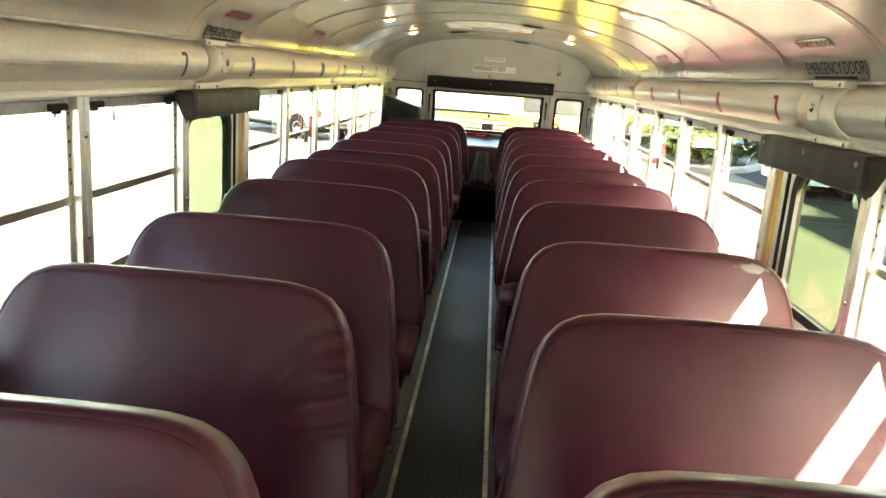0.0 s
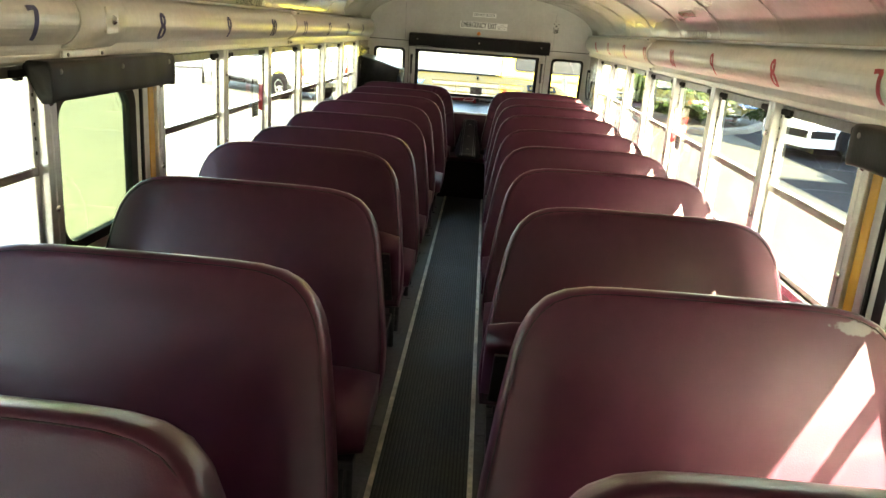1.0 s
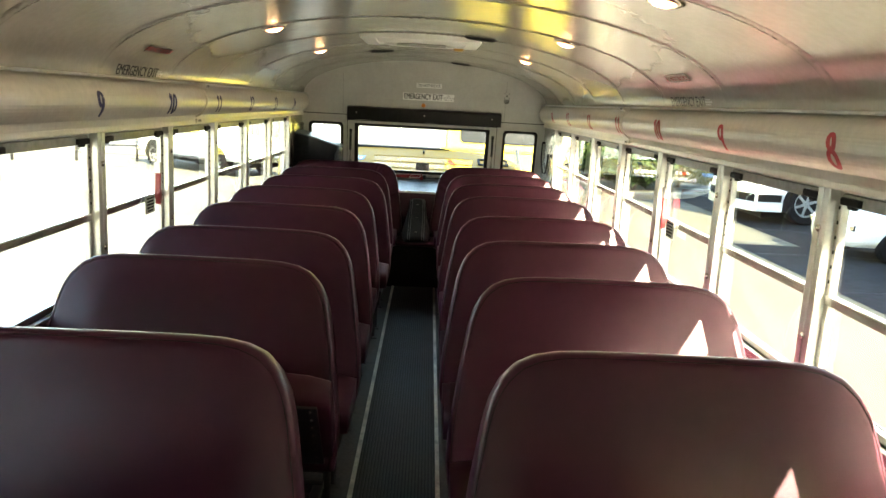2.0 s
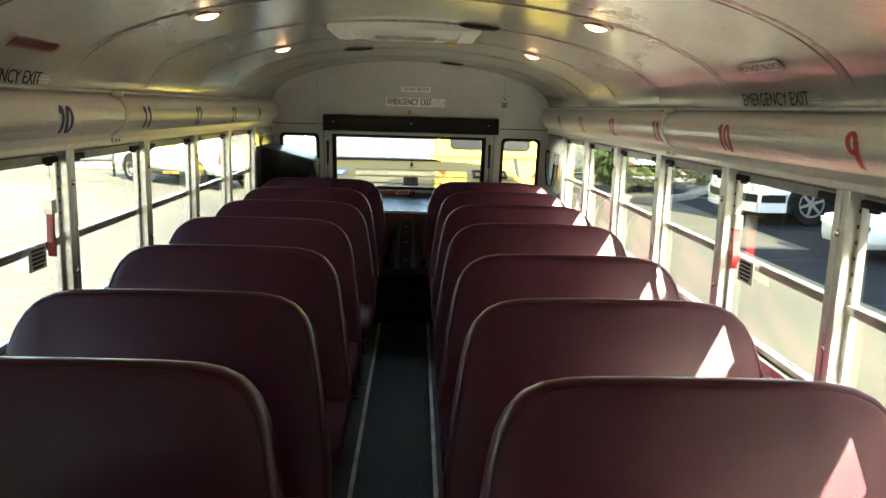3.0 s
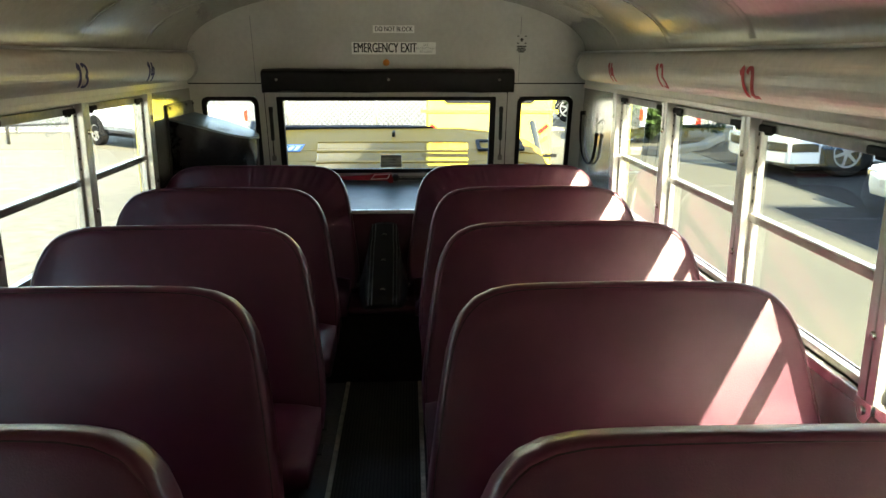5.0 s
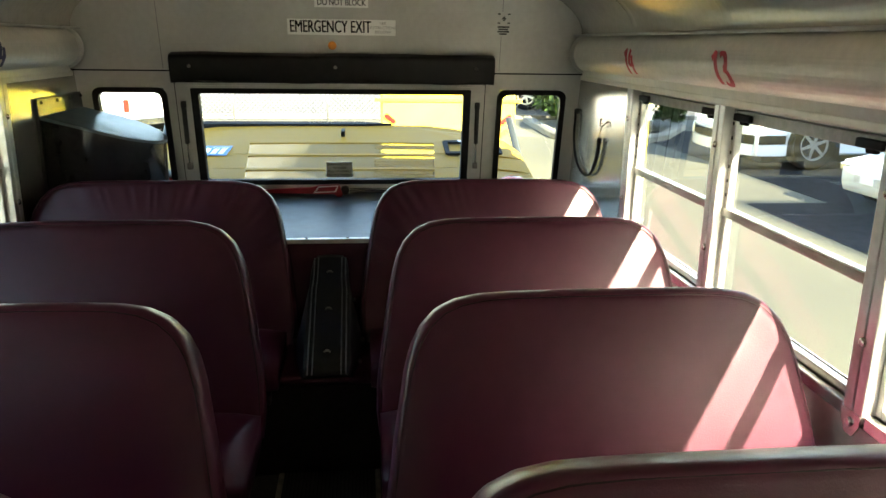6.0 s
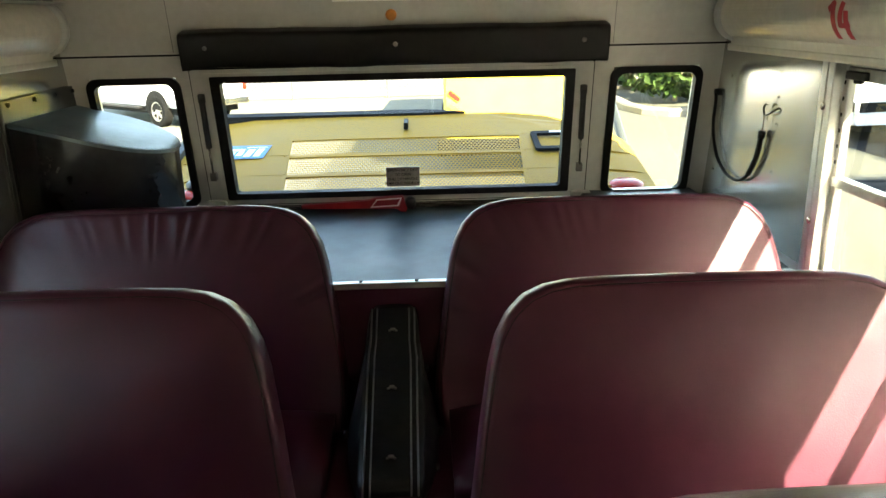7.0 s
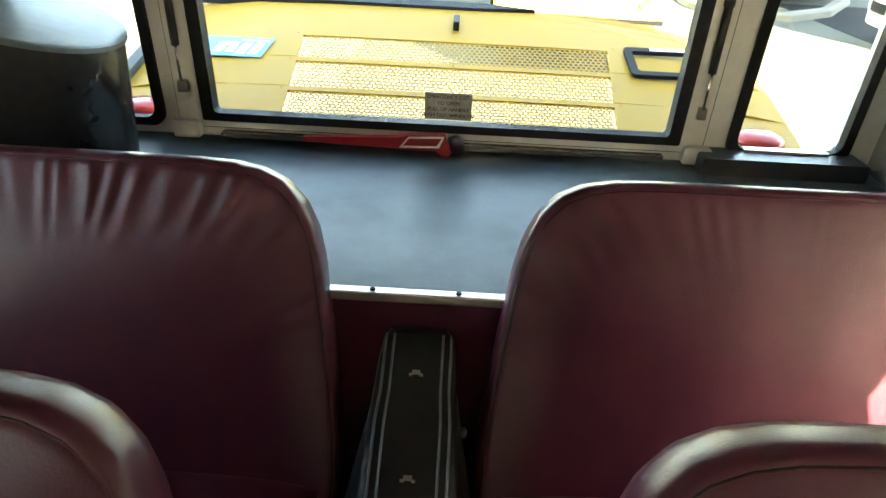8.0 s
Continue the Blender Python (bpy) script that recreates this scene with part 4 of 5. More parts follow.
f = lambda u, v, d: rear(0.0255 + u, 1.530 + v, 0.005 + d)
t = sign("exit_sign", "white emergency exit sign with black capitals on the rear wall", 0.470, 0.066, f)
write(t, "EMERGENCY EXIT", 0.050, f, -0.050, 0, 0.605, bold=0.05)
write(t, "SEE", 0.012, f, 0.180, 0.018, 1.2, SIGN_GREY)
write(t, "INSTRUCTIONS", 0.012, f, 0.180, 0.0, 0.95, SIGN_GREY)
write(t, "BELOW", 0.012, f, 0.180, -0.018, 1.2, SIGN_GREY)
f = lambda u, v, d: rear(0.026 + u, 1.632 + v, 0.005 + d)
t = sign("notice_sign", "small white do-not-block sign on the rear wall", 0.230, 0.040, f)
write(t, "DO NOT BLOCK", 0.025, f, 0, 0, 0.76, bold=0.04)
f = lambda u, v, d: rear(0.742 + u, 1.555 + v, 0.005 + d)
t = sign("notice_sticker", "pale instruction sticker with fine print on the rear wall", 0.062, 0.105, f, WHITE_PAINT)
bar_write(t, (0.95, 0.8, 0.95, 0.6), 0.056, 0.04, f, 0, -0.028, SIGN_BLACK)
part("pictogram", moved(bars((0.5, 0.9, 0.5), 0.02, 0.02, 0.2), lambda a, b: f(a, b + 0.022, 0.0034)), SIGN_BLACK, t)
for du, dv in ((-0.022, 0.042), (0.022, 0.042), (-0.022, 0.004), (0.022, 0.004)):
    part("mark", moved(bars((1,), 0.012, 0.008), lambda a, b: f(a + du, b + dv, 0.0034)), SIGN_BLACK, t)
dot = thing("marker_lamp", "small round amber marker lens on the rear wall", "lamp")
part("lens", lathe(bmesh.new(), [(0.019, 0.0), (0.018, 0.007), (0.010, 0.012)], lambda a, b, h: rear(-0.018 + a, 1.452 + b, 0.004 + h), 16), ORANGE, dot, smooth=True)


def arch_frame(phi, y_mid, s):
    """Signs that follow the ceiling's curve, phi degrees above its foot; u along the reader's right hand."""
    p0 = radians(phi)
    ds = math.hypot(1.11 * math.sin(p0), 0.335 * math.cos(p0))

    def place(u, v, d):
        p = p0 + v / ds
        nrm = Vector((-s * math.cos(p) / 1.11, 0, -math.sin(p) / 0.335)).normalized()
        return Vector((-0.005 + s * 1.11 * math.cos(p), y_mid - s * u, 1.51 + 0.335 * math.sin(p))) + nrm * (d + 0.004)
    return place


for s, phi, y, w, txt, face in ((1, 5.2, 7.10, 0.47, "EMERGENCY EXIT", None), (-1, 5.2, 7.12, 0.47, "EMERGENCY EXIT", None),
                                (1, 6.4, 4.86, 0.42, "EMERGENCY DOOR", PLATE_GREY), (-1, 6.0, 5.65, 0.42, "EMERGENCY DOOR", PLATE_GREY)):
    f = arch_frame(phi, y, s)
    label = "emergency label in black capitals low on the ceiling"
    t = sign("exit_label", label, w, 0.060, f, face) if face else thing("exit_label", label, "sign")
    if face:
        write(t, txt, 0.040, f, 0, 0.008, 0.80, bold=0.05, curved=True)
        bar_write(t, (0.8,), w * 0.9, 0.012, f, 0, -0.021)
    else:
        write(t, txt, 0.042, f, -0.05, 0, 0.86, bold=0.05, curved=True)
        bar_write(t, (0.5, 0.95, 0.7), 0.085, 0.03, f, w / 2 - 0.05, 0, SIGN_GREY)
for s, y, phi, face in ((1, 7.107, 21.4, SIGN_WHITE), (1, 4.90, 20.4, SIGN_WHITE), (-1, 7.12, 21.2, LABEL_DARK), (-1, 5.65, 21.0, LABEL_DARK)):
    f = arch_frame(phi, y, s)
    t = sign("notice_label", "small faded do-not-block label on the ceiling", 0.245, 0.038, f, face)
    write(t, "DO NOT BLOCK", 0.023, f, 0, 0, 1.1, RED_INK, bold=0.04, curved=True)

# rear shelf over the engine, its trim and the panel below
shelf = thing("rear_shelf", "blue-grey shelf over the engine with a bright front trim", "shelf")
bm = bmesh.new()
prism(bm, [(10.515, 0.726), (11.30, 0.762), (11.30, 0.70), (10.515, 0.70)], lambda u, v, d: Vector((d, u, v)), XL, XR)
part("shelf_top", bm, SHELF, shelf)
part("trim", boxes((XL, XR, 10.500, 10.524, 0.712, 0.731), bevel=0.003), ALU, shelf, "bright metal edge trim")
for x in (-0.112, 0.046, -0.27, 0.21):
    part("screw", lathe(bmesh.new(), [(0.006, 0.0), (0.005, 0.003)], lambda a, b, h, x=x: Vector((x + a, 10.512 + b, 0.731 + h)), 8), SIGN_BLACK, shelf)
part("front_panel", boxes((XL, XR, 10.505, 10.53, 0.30, 0.712)), VINYL, shelf, "maroon vinyl panel below the shelf")
bench = thing("rear_bench", "dark maroon centre cushion between the last seats", "bench")
part("cushion", boxes((-0.185, 0.135, 10.02, 10.50, 0.336, 0.372), bevel=0.016), VINYL, bench, smooth=True)

# black strip box below the right rear window
t = thing("channel_box", "low black channel on the shelf below the rear window", "box")
part("body", prism(bmesh.new(), round_rect(0.655, 1.08, 0.752, 0.805, 0.008, 3), lambda u, v, d: rear(u, v, d), 0.0, 0.10), BLACK_STEEL, t)
part("strip", prism(bmesh.new(), round_rect(0.78, 1.0, 0.803, 0.812, 0.002, 2), lambda u, v, d: rear(u, v, d), 0.0, 0.03), ALU, t, "bright sill strip")

# black intake duct in the corner
t = thing("intake_duct", "black sheet-metal intake duct with a sloping curved top", "duct")
cy, r, cx = 10.955, 0.235, -0.962
outline = [(XL + 0.002, cy - r)] + [(cx + r * math.cos(a), cy + r * math.sin(a)) for a in [radians(-90 + 180 * i / 20) for i in range(21)]] + [(XL + 0.002, cy + r)]


def top_z(x):
    return 1.178 - 0.125 * ((x - XL) / 0.435) ** 1.15


bm = bmesh.new()
loft(bm, [[(x, y, 0.74) for x, y in outline], [(x, y, top_z(x) - 0.012) for x, y in outline], [(x, y, top_z(x) - 0.008) for x, y in outline]])
part("body", bm, DUCT_BLACK, t, smooth=True)
bm = bmesh.new()
big = [(x + (0.006 if x > XL + 0.1 else 0), cy + (y - cy) * 1.025) for x, y in outline]
loft(bm, [[(x, y, top_z(x) - 0.012) for x, y in big], [(x, y, top_z(x) - 0.002) for x, y in big], [(cx + (x - cx) * 0.985, cy + (y - cy) * 0.985, top_z(x)) for x, y in outline]])
part("lid", bm, LID_GREY, t, "sloping grey lid")
fl = part("flange", boxes((XL + 0.001, XL + 0.012, 10.70, 11.21, 0.74, 1.243), bevel=0.003), DUCT_BLACK, t, "black wall flange with rivets")
for y in (10.74, 10.90, 11.04, 11.17):
    part("rivet", lathe(bmesh.new(), [(0.008, 0), (0.006, 0.004)], lambda a, b, h, y=y: Vector((XL + 0.012 + h, y + a, 1.226 + b)), 8), SIGN_BLACK, fl)

# gas struts and hinge fittings at the emergency window
for x, side in ((-0.682, -1), (0.64, 1)):
    t = thing("window_strut", "slim dark gas strut beside the emergency window", "strut", group="window struts")
    a, b = rear(x, 1.19, 0.03), rear(x + 0.004 * side, 0.905, 0.03)
    mid = a.lerp(b, 0.62)
    part("cylinder", tube(bmesh.new(), [a, mid], 0.0105, 8), BLACK_STEEL, t, smooth=True)
    part("rod", tube(bmesh.new(), [mid, b], 0.004, 8), CHROME, t, smooth=True)
    for p in (a, b):
        part("bracket", boxes((p.x - 0.012, p.x + 0.012, p.y - 0.006, p.y + 0.03, p.z - 0.016, p.z + 0.016), bevel=0.004), BLACK_STEEL if p is a else BUTTON, t)

# red release handle and its label
t = thing("release_handle", "red emergency window handle with a white outlined grip", "handle")
hz = 0.797
bm = bmesh.new()
prism(bm, [(-0.375, hz - 0.018), (-0.12, hz - 0.024), (-0.10, hz - 0.026), (-0.03, hz - 0.026), (0.0, hz - 0.05), (0.012, hz - 0.03), (-0.004, hz + 0.022), (-0.10, hz + 0.017), (-0.13, hz + 0.008), (-0.375, hz - 0.004)],
      lambda u, v, d: rear(u, v, 0.045 + d), 0.0, 0.024)
part("lever", bm, RED, t)
o1, o2 = [(-0.125, hz - 0.020), (-0.02, hz - 0.016), (-0.006, hz + 0.018), (-0.10, hz + 0.013)], [(-0.115, hz - 0.014), (-0.026, hz - 0.011), (-0.014, hz + 0.012), (-0.098, hz + 0.008)]
part("outline", ring_plate(bmesh.new(), o1, o2, lambda u, v, d: rear(u, v, 0.0695 + d), 0.0, 0.0015), SIGN_WHITE, t)
part("hub", lathe(bmesh.new(), [(0.022, 0.0), (0.022, 0.05), (0.014, 0.06)], lambda a, b, h: rear(0.022 + a, hz - 0.012 + b, 0.01 + h), 14), BLACK_STEEL, t, smooth=True)
part("bar", prism(bmesh.new(), [(-0.60, 0.768), (0.57, 0.768), (0.57, 0.782), (-0.60, 0.782)], lambda u, v, d: rear(u, v, d), 0.012, 0.04), ALU_DULL, t, "dull metal latch bar")
for x in (-0.69, 0.655):
    part("hinge_block", prism(bmesh.new(), round_rect(x - 0.035, x + 0.035, 0.765, 0.812, 0.006, 3), lambda u, v, d: rear(u, v, d), 0.014, 0.045), WHITE_PAINT, t)
f = lambda u, v, d: rear(-0.002 + u, 0.88 + v, 0.0 + d)
t = sign("instruction_label", "grey instruction label stuck on the rear window glass", 0.122, 0.074, f, SIGN_GREY)
for i, line in enumerate(("EMERGENCY EXIT", "TO OPEN", "PULL UP HANDLE", "PUSH OUT WINDOW")):
    write(t, line, 0.0104, f, 0, 0.026 - 0.0172 * i, 0.92, bold=0.05)

def smooth_line(pts, n):
    """Points on a soft curve through the given ones."""
    out = []
    for i in range(len(pts) - 1):
        p0, p1, p2, p3 = pts[max(0, i - 1)], pts[i], pts[i + 1], pts[min(len(pts) - 1, i + 2)]
        for k in range(n):
            f = k / n
            out.append(0.5 * (2 * p1 + (p2 - p0) * f + (2 * p0 - 5 * p1 + 4 * p2 - p3) * f * f + (3 * p1 - p0 - 3 * p2 + p3) * f ** 3))
    return out + [pts[-1]]


# rubber strap on two hooks
t = thing("rubber_strap", "black rubber strap hanging from metal hooks on the side panel", "strap")
sx = XR - 0.014
knots = [Vector((sx, y, z)) for y, z in ((11.165, 1.165), (11.160, 1.135), (11.168, 1.08), (11.158, 1.02), (11.105, 0.948), (11.015, 0.907), (10.915, 0.906), (10.840, 0.942), (10.795, 1.003), (10.772, 1.08))]
part("strap", tube(bmesh.new(), smooth_line(knots, 5), 0.0058, 8), BLACK_RUBBER, t, smooth=True)
part("strap_end", tube(bmesh.new(), smooth_line(knots[-3:], 4), 0.0085, 8), BLACK_RUBBER, t, smooth=True)
part("collar", tube(bmesh.new(), [(sx, 10.775, 1.068), (sx, 10.768, 1.088)], 0.0115, 8), BLACK_RUBBER, t, smooth=True)
part("hook", tube(bmesh.new(), smooth_line([Vector(p) for p in [(sx, 10.770, 1.085), (sx, 10.768, 1.12), (sx, 10.765, 1.138), (sx - 0.003, 10.745, 1.140), (sx - 0.003, 10.74, 1.125)]], 5), 0.0022, 6), ALU_DULL, t, smooth=True)
part("wall_hook", tube(bmesh.new(), smooth_line([Vector(p) for p in [(XR, 10.705, 1.165), (sx + 0.004, 10.712, 1.158), (sx, 10.735, 1.145), (sx, 10.762, 1.140), (sx, 10.775, 1.155), (sx, 10.765, 1.170), (sx, 10.752, 1.170)]], 4), 0.0034, 6), BLACK_STEEL, t, smooth=True)
part("upper_boss", lathe(bmesh.new(), [(0.013, 0.0), (0.011, 0.016)], lambda a, b, h: Vector((XR - h, 11.168 + a, 1.168 + b)), 10), BLACK_RUBBER, t)
# small rivets in the blank panels
for s in (1, -1):
    for y, z in ((10.712, 1.268), (10.713, 1.196), (10.711, 1.115), (10.712, 0.971), (11.07, 1.232), (11.165, 0.966), (11.17, 0.895)):
        b = thing("panel_rivet", "small dull rivet in the side panel", "rivet", group="panel rivets")
        part("head", lathe(bmesh.new(), [(0.006, 0), (0.006, 0.002), (0.003, 0.004)], lambda u, v, h, y=y, z=z: Vector((side_x(s, h), y + u, z + v)), 8), ALU_DULL, b, smooth=True)

# pull tabs of the push-out windows
for s, y in ((1, 7.33), (-1, 7.30)):
    t = thing("window_release", "red plastic push-out window lever with a notice tag", "window lever", group="window levers")
    x0 = side_x(s, 0.006)
    put_s = lambda u, v, d, s=s: Vector((side_x(s, d), u, v))
    bm = prism(bmesh.new(), [(y + 0.016, 0.985), (y + 0.030, 0.98), (y + 0.036, 1.02), (y + 0.028, 1.06), (y + 0.036, 1.125), (y + 0.020, 1.13), (y + 0.016, 1.075), (y + 0.010, 1.03)], put_s, 0.004, 0.024)
    part("lever", bm, RED, t)
    part("catch", prism(bmesh.new(), [(y + 0.012, 1.12), (y + 0.046, 1.12), (y + 0.046, 1.165), (y + 0.012, 1.165)], put_s, 0.0, 0.026), ALU, t)
    w = part("tag", prism(bmesh.new(), [(y - 0.115, 0.955), (y - 0.005, 0.955), (y - 0.005, 1.03), (y - 0.115, 1.03)], put_s, 0.006, 0.008), SIGN_GREY, t, "grey notice tag with fine print")
    part("print", moved(bars((0.9, 0.8, 0.9, 0.85, 0.7), 0.095, 0.066), lambda a, b, y=y, s=s: Vector((side_x(s, 0.0095), y - 0.06 + a, 0.9925 + b))), SIGN_BLACK, w)

# instrument case leaning on the rear bench
t = thing("instrument_case", "black hard instrument case with silver trim, lying on the bench", "instrument case")
o, ax = Vector((-0.022, 9.985, 0.373)), Vector((0, 0.890, 0.456))
nr = Vector((0, -0.456, 0.890))
prof_w = [(0.0, 0.068, 0.080), (0.05, 0.074, 0.096), (0.14, 0.074, 0.112), (0.22, 0.074, 0.118), (0.32, 0.073, 0.104), (0.43, 0.069, 0.084), (0.52, 0.064, 0.072), (0.565, 0.059, 0.064), (0.585, 0.048, 0.05)]
base = 0.04
bm = bmesh.new()
rings = []
for sg, wt, wb in prof_w:
    c = o + ax * sg
    drop = 0.15 if sg > 0.02 else 0.12
    ring = []
    for x, h in ((-wt, 0.0), (-wt * 0.5, 0.004), (0, 0.005), (wt * 0.5, 0.004), (wt, 0.0), (wt + 0.006, -0.008), (wb, -drop * 0.55), (wb * 0.98, -drop * 0.8), (wb * 0.8, -drop), (-wb * 0.8, -drop), (-wb * 0.98, -drop * 0.8), (-wb, -drop * 0.55), (-wt - 0.006, -0.008)):
        p = c + Vector((x, 0, 0)) + nr * (h + 0.03)
        p.z = max(p.z, 0.374)
        ring.append(p)
    rings.append(ring)
part("shell", loft(bm, rings), CASE, t, smooth=True)
for x in (-0.064, -0.048, 0.048, 0.064):
    pts = [o + ax * (0.0 + 0.57 * i / 10) + Vector((x * (1 if i < 8 else 0.93), 0, 0)) + nr * 0.0325 for i in range(11)]
    part("trim", tube(bmesh.new(), pts, 0.0026, 6), CASE_TRIM, t, "thin silver trim line", smooth=True)
for sg in (0.10, 0.30, 0.49):
    c = o + ax * sg + nr * 0.036
    bm = bmesh.new()
    for x0, x1, a0, a1, h in ((-0.007, 0.007, -0.004, 0.004, 0.003), (-0.012, -0.006, -0.007, -0.003, 0.004), (0.006, 0.012, -0.007, -0.003, 0.004)):
        vs = [c + Vector((x, 0, 0)) + ax * a + nr * hh for hh in (-0.004, h) for a in (a0, a1) for x in (x0, x1)]
        vv = [bm.verts.new(p) for p in vs]
        for q in ((0, 2, 3, 1), (4, 5, 7, 6), (0, 1, 5, 4), (2, 6, 7, 3), (0, 4, 6, 2), (1, 3, 7, 5)):
            bm.faces.new([vv[i] for i in q])
    part("latch", bm, BUTTON, t, "small dull latch")
for x, sg in ((0.115, 0.22), (0.103, 0.12), (-0.115, 0.22), (0.083, 0.42)):
    c = o + ax * sg + Vector((x, 0, 0)) - nr * 0.05
    part("side_catch", lathe(bmesh.new(), [(0.012, 0), (0.010, 0.010), (0.004, 0.013)], lambda a, b, h, c=c, x=x: c + Vector((math.copysign(h, x), a, b)), 10), BLACK_STEEL, t, smooth=True)


# ---- outside ----
# own engine lid, raised behind the rear window
t = thing("engine_lid", "raised yellow engine lid with a polished perforated grille", "engine lid")


def lid(u, v, d=0.0):
    """u across, v metres out from the hinge."""
    return Vector((u, 11.33 + v, 0.815 + 0.215 * v + d))


STRIPS = ((0.004, 0.138), (0.165, 0.337), (0.366, 0.533))     # the three grille strips, near and far edge


def grille_half(v):
    return 0.464 + 0.075 * v


def lid_right(v):
    """The lid's edge runs straight out and is cut off in a soft slant at its far corner."""
    line = ((-0.03, 0.985), (0.50, 0.985), (0.66, 0.93), (0.75, 0.82), (0.80, 0.66), (0.83, 0.47))
    for (v0, u0), (v1, u1) in zip(line, line[1:]):
        if v <= v1:
            return u0 + (u1 - u0) * (v - v0) / (v1 - v0)
    return line[-1][1]


bm = bmesh.new()


def lid_quad(e0, e1, v0, v1):
    """One slice of the panel between two edges, each a function of v."""
    n = 6
    for i in range(n):
        a = [e(v) + (f(v) - e(v)) * k / n for k in (i, i + 1) for e, f in ((e0, e1),) for v in (v0, v1)]
        quad = [(a[0], v0), (a[2], v0), (a[3], v1), (a[1], v1)]
        drop = lambda u, v: 0.035 * abs(u / 0.98) ** 6 + 0.02 * max(0.0, u - 0.45) / 0.5 * max(0.0, v - 0.45) / 0.38
        prism(bm, quad, lambda u, v, d: lid(u, v, d - drop(u, v)), -0.008, 0.0)


levels = sorted({-0.03, 0.08, 0.26, 0.45, 0.60, 0.66, 0.72, 0.80, 0.83} | {v for st in STRIPS for v in st})
left_edge = lambda v: -0.98
for v0, v1 in zip(levels, levels[1:]):
    mid_v = (v0 + v1) / 2
    if any(a < mid_v < b for a, b in STRIPS):
        lid_quad(left_edge, lambda v: -grille_half(v), v0, v1)
        lid_quad(grille_half, lid_right, v0, v1)
    else:
        lid_quad(left_edge, lid_right, v0, v1)
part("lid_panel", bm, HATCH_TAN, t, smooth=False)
part("edge_seal", prism(bmesh.new(), [(-0.97, 0.815), (0.10, 0.815), (0.28, 0.825), (0.10, 0.865), (-0.97, 0.865)], lid, -0.02, 0.012), BLACK_RUBBER, t, "dark edge seal")
# perforated strips, open to the ground below
for va, vb in STRIPS:
    web = bmesh.new()
    cols, rows_n = 61, 8
    dv = (vb - va) / rows_n
    k = 0.13
    for r_i in range(rows_n):
        gw = grille_half(va + dv * (r_i + 0.5))
        dx = 2 * gw / cols
        off = dx / 2 if r_i % 2 else 0
        for c_i in range(cols if not off else cols - 1):
            u0, vv0 = -gw + dx * c_i + off, va + dv * r_i
            rim = [(0, 0), (0.5, 0), (1, 0), (1, 0.5), (1, 1), (0.5, 1), (0, 1), (0, 0.5)]
            hole = [(0.27, k + 0.06), (0.5, k), (0.73, k + 0.06), (1 - k, 0.5), (0.73, 0.94 - k), (0.5, 1 - k), (0.27, 0.94 - k), (k, 0.5)]
            a = [web.verts.new(lid(u0 + dx * p, vv0 + dv * q, -0.004)) for p, q in rim]
            b = [web.verts.new(lid(u0 + dx * p, vv0 + dv * q, -0.005)) for p, q in hole]
            for j in range(8):
                web.faces.new((a[j], a[(j + 1) % 8], b[(j + 1) % 8], b[j]))
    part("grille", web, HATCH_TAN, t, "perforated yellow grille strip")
    for u in (-grille_half(vb) - 0.02, 0.0, grille_half(vb) + 0.02):
        part("rivet", lathe(bmesh.new(), [(0.005, 0), (0.003, 0.002)], lambda p, q, h, u=u, vb=vb: lid(u + p, vb + 0.013 + q, h), 8), HATCH_TAN, t)
# centre pull, sticker, plate frame
def sticker_blocks():
    """Slanted white blocks that stand for the sticker's lettering."""
    bm = bmesh.new()
    for u0, w, v0, h in ((-0.76, 0.030, 0.36, 0.04), (-0.72, 0.025, 0.36, 0.05), (-0.685, 0.03, 0.35, 0.08), (-0.645, 0.028, 0.35, 0.085), (-0.76, 0.06, 0.41, 0.025), (-0.70, 0.09, 0.446, 0.008)):
        vs = [bm.verts.new(lid(u0 + du + 0.15 * (v - 0.36), v, 0.0045)) for du, v in ((0, v0), (w, v0), (w, v0 + h), (0, v0 + h))]
        bm.faces.new(vs)
    return bm


part("latch_block", prism(bmesh.new(), round_rect(-0.84, -0.78, 0.22, 0.28, 0.008, 3), lid, 0.0, 0.035), HATCH_TAN, t)
part("lamp_disc", lathe(bmesh.new(), [(0.05, 0.0), (0.05, 0.012), (0.03, 0.02)], lambda a, b, h: lid(-0.80 + a, 0.08 + b, h), 16), ARM_GREY, t, smooth=True)
part("side_seal", prism(bmesh.new(), [(-1.0, -0.03), (-0.965, -0.03), (-0.965, 0.82), (-1.0, 0.82)], lid, -0.05, -0.005), ARM_GREY, t, "blue-grey edge seal")
part("pull", boxes((-0.010, 0.010, 11.93, 12.08, 0.955, 0.985), bevel=0.003), SIGN_BLACK, t)
st = part("sticker", prism(bmesh.new(), [(-0.80, 0.335), (-0.60, 0.335), (-0.585, 0.475), (-0.80, 0.475)], lid, 0.001, 0.003), STICKER_BLUE, t, "blue and white dealer sticker")
part("sticker_mark", sticker_blocks(), SIGN_WHITE, st)
o1, o2 = round_rect(0.552, 0.862, 0.325, 0.53, 0.02), round_rect(0.577, 0.837, 0.353, 0.500, 0.01)
pf = part("plate_frame", ring_plate(bmesh.new(), o1, o2, lid, 0.004, 0.016), SIGN_BLACK, t, "black number plate frame")
part("plate_mark", moved(bars((0.7,), 0.2, 0.03), lambda a, b: lid(0.707 + a, 0.513 + b, 0.018)), SIGN_WHITE, pf)
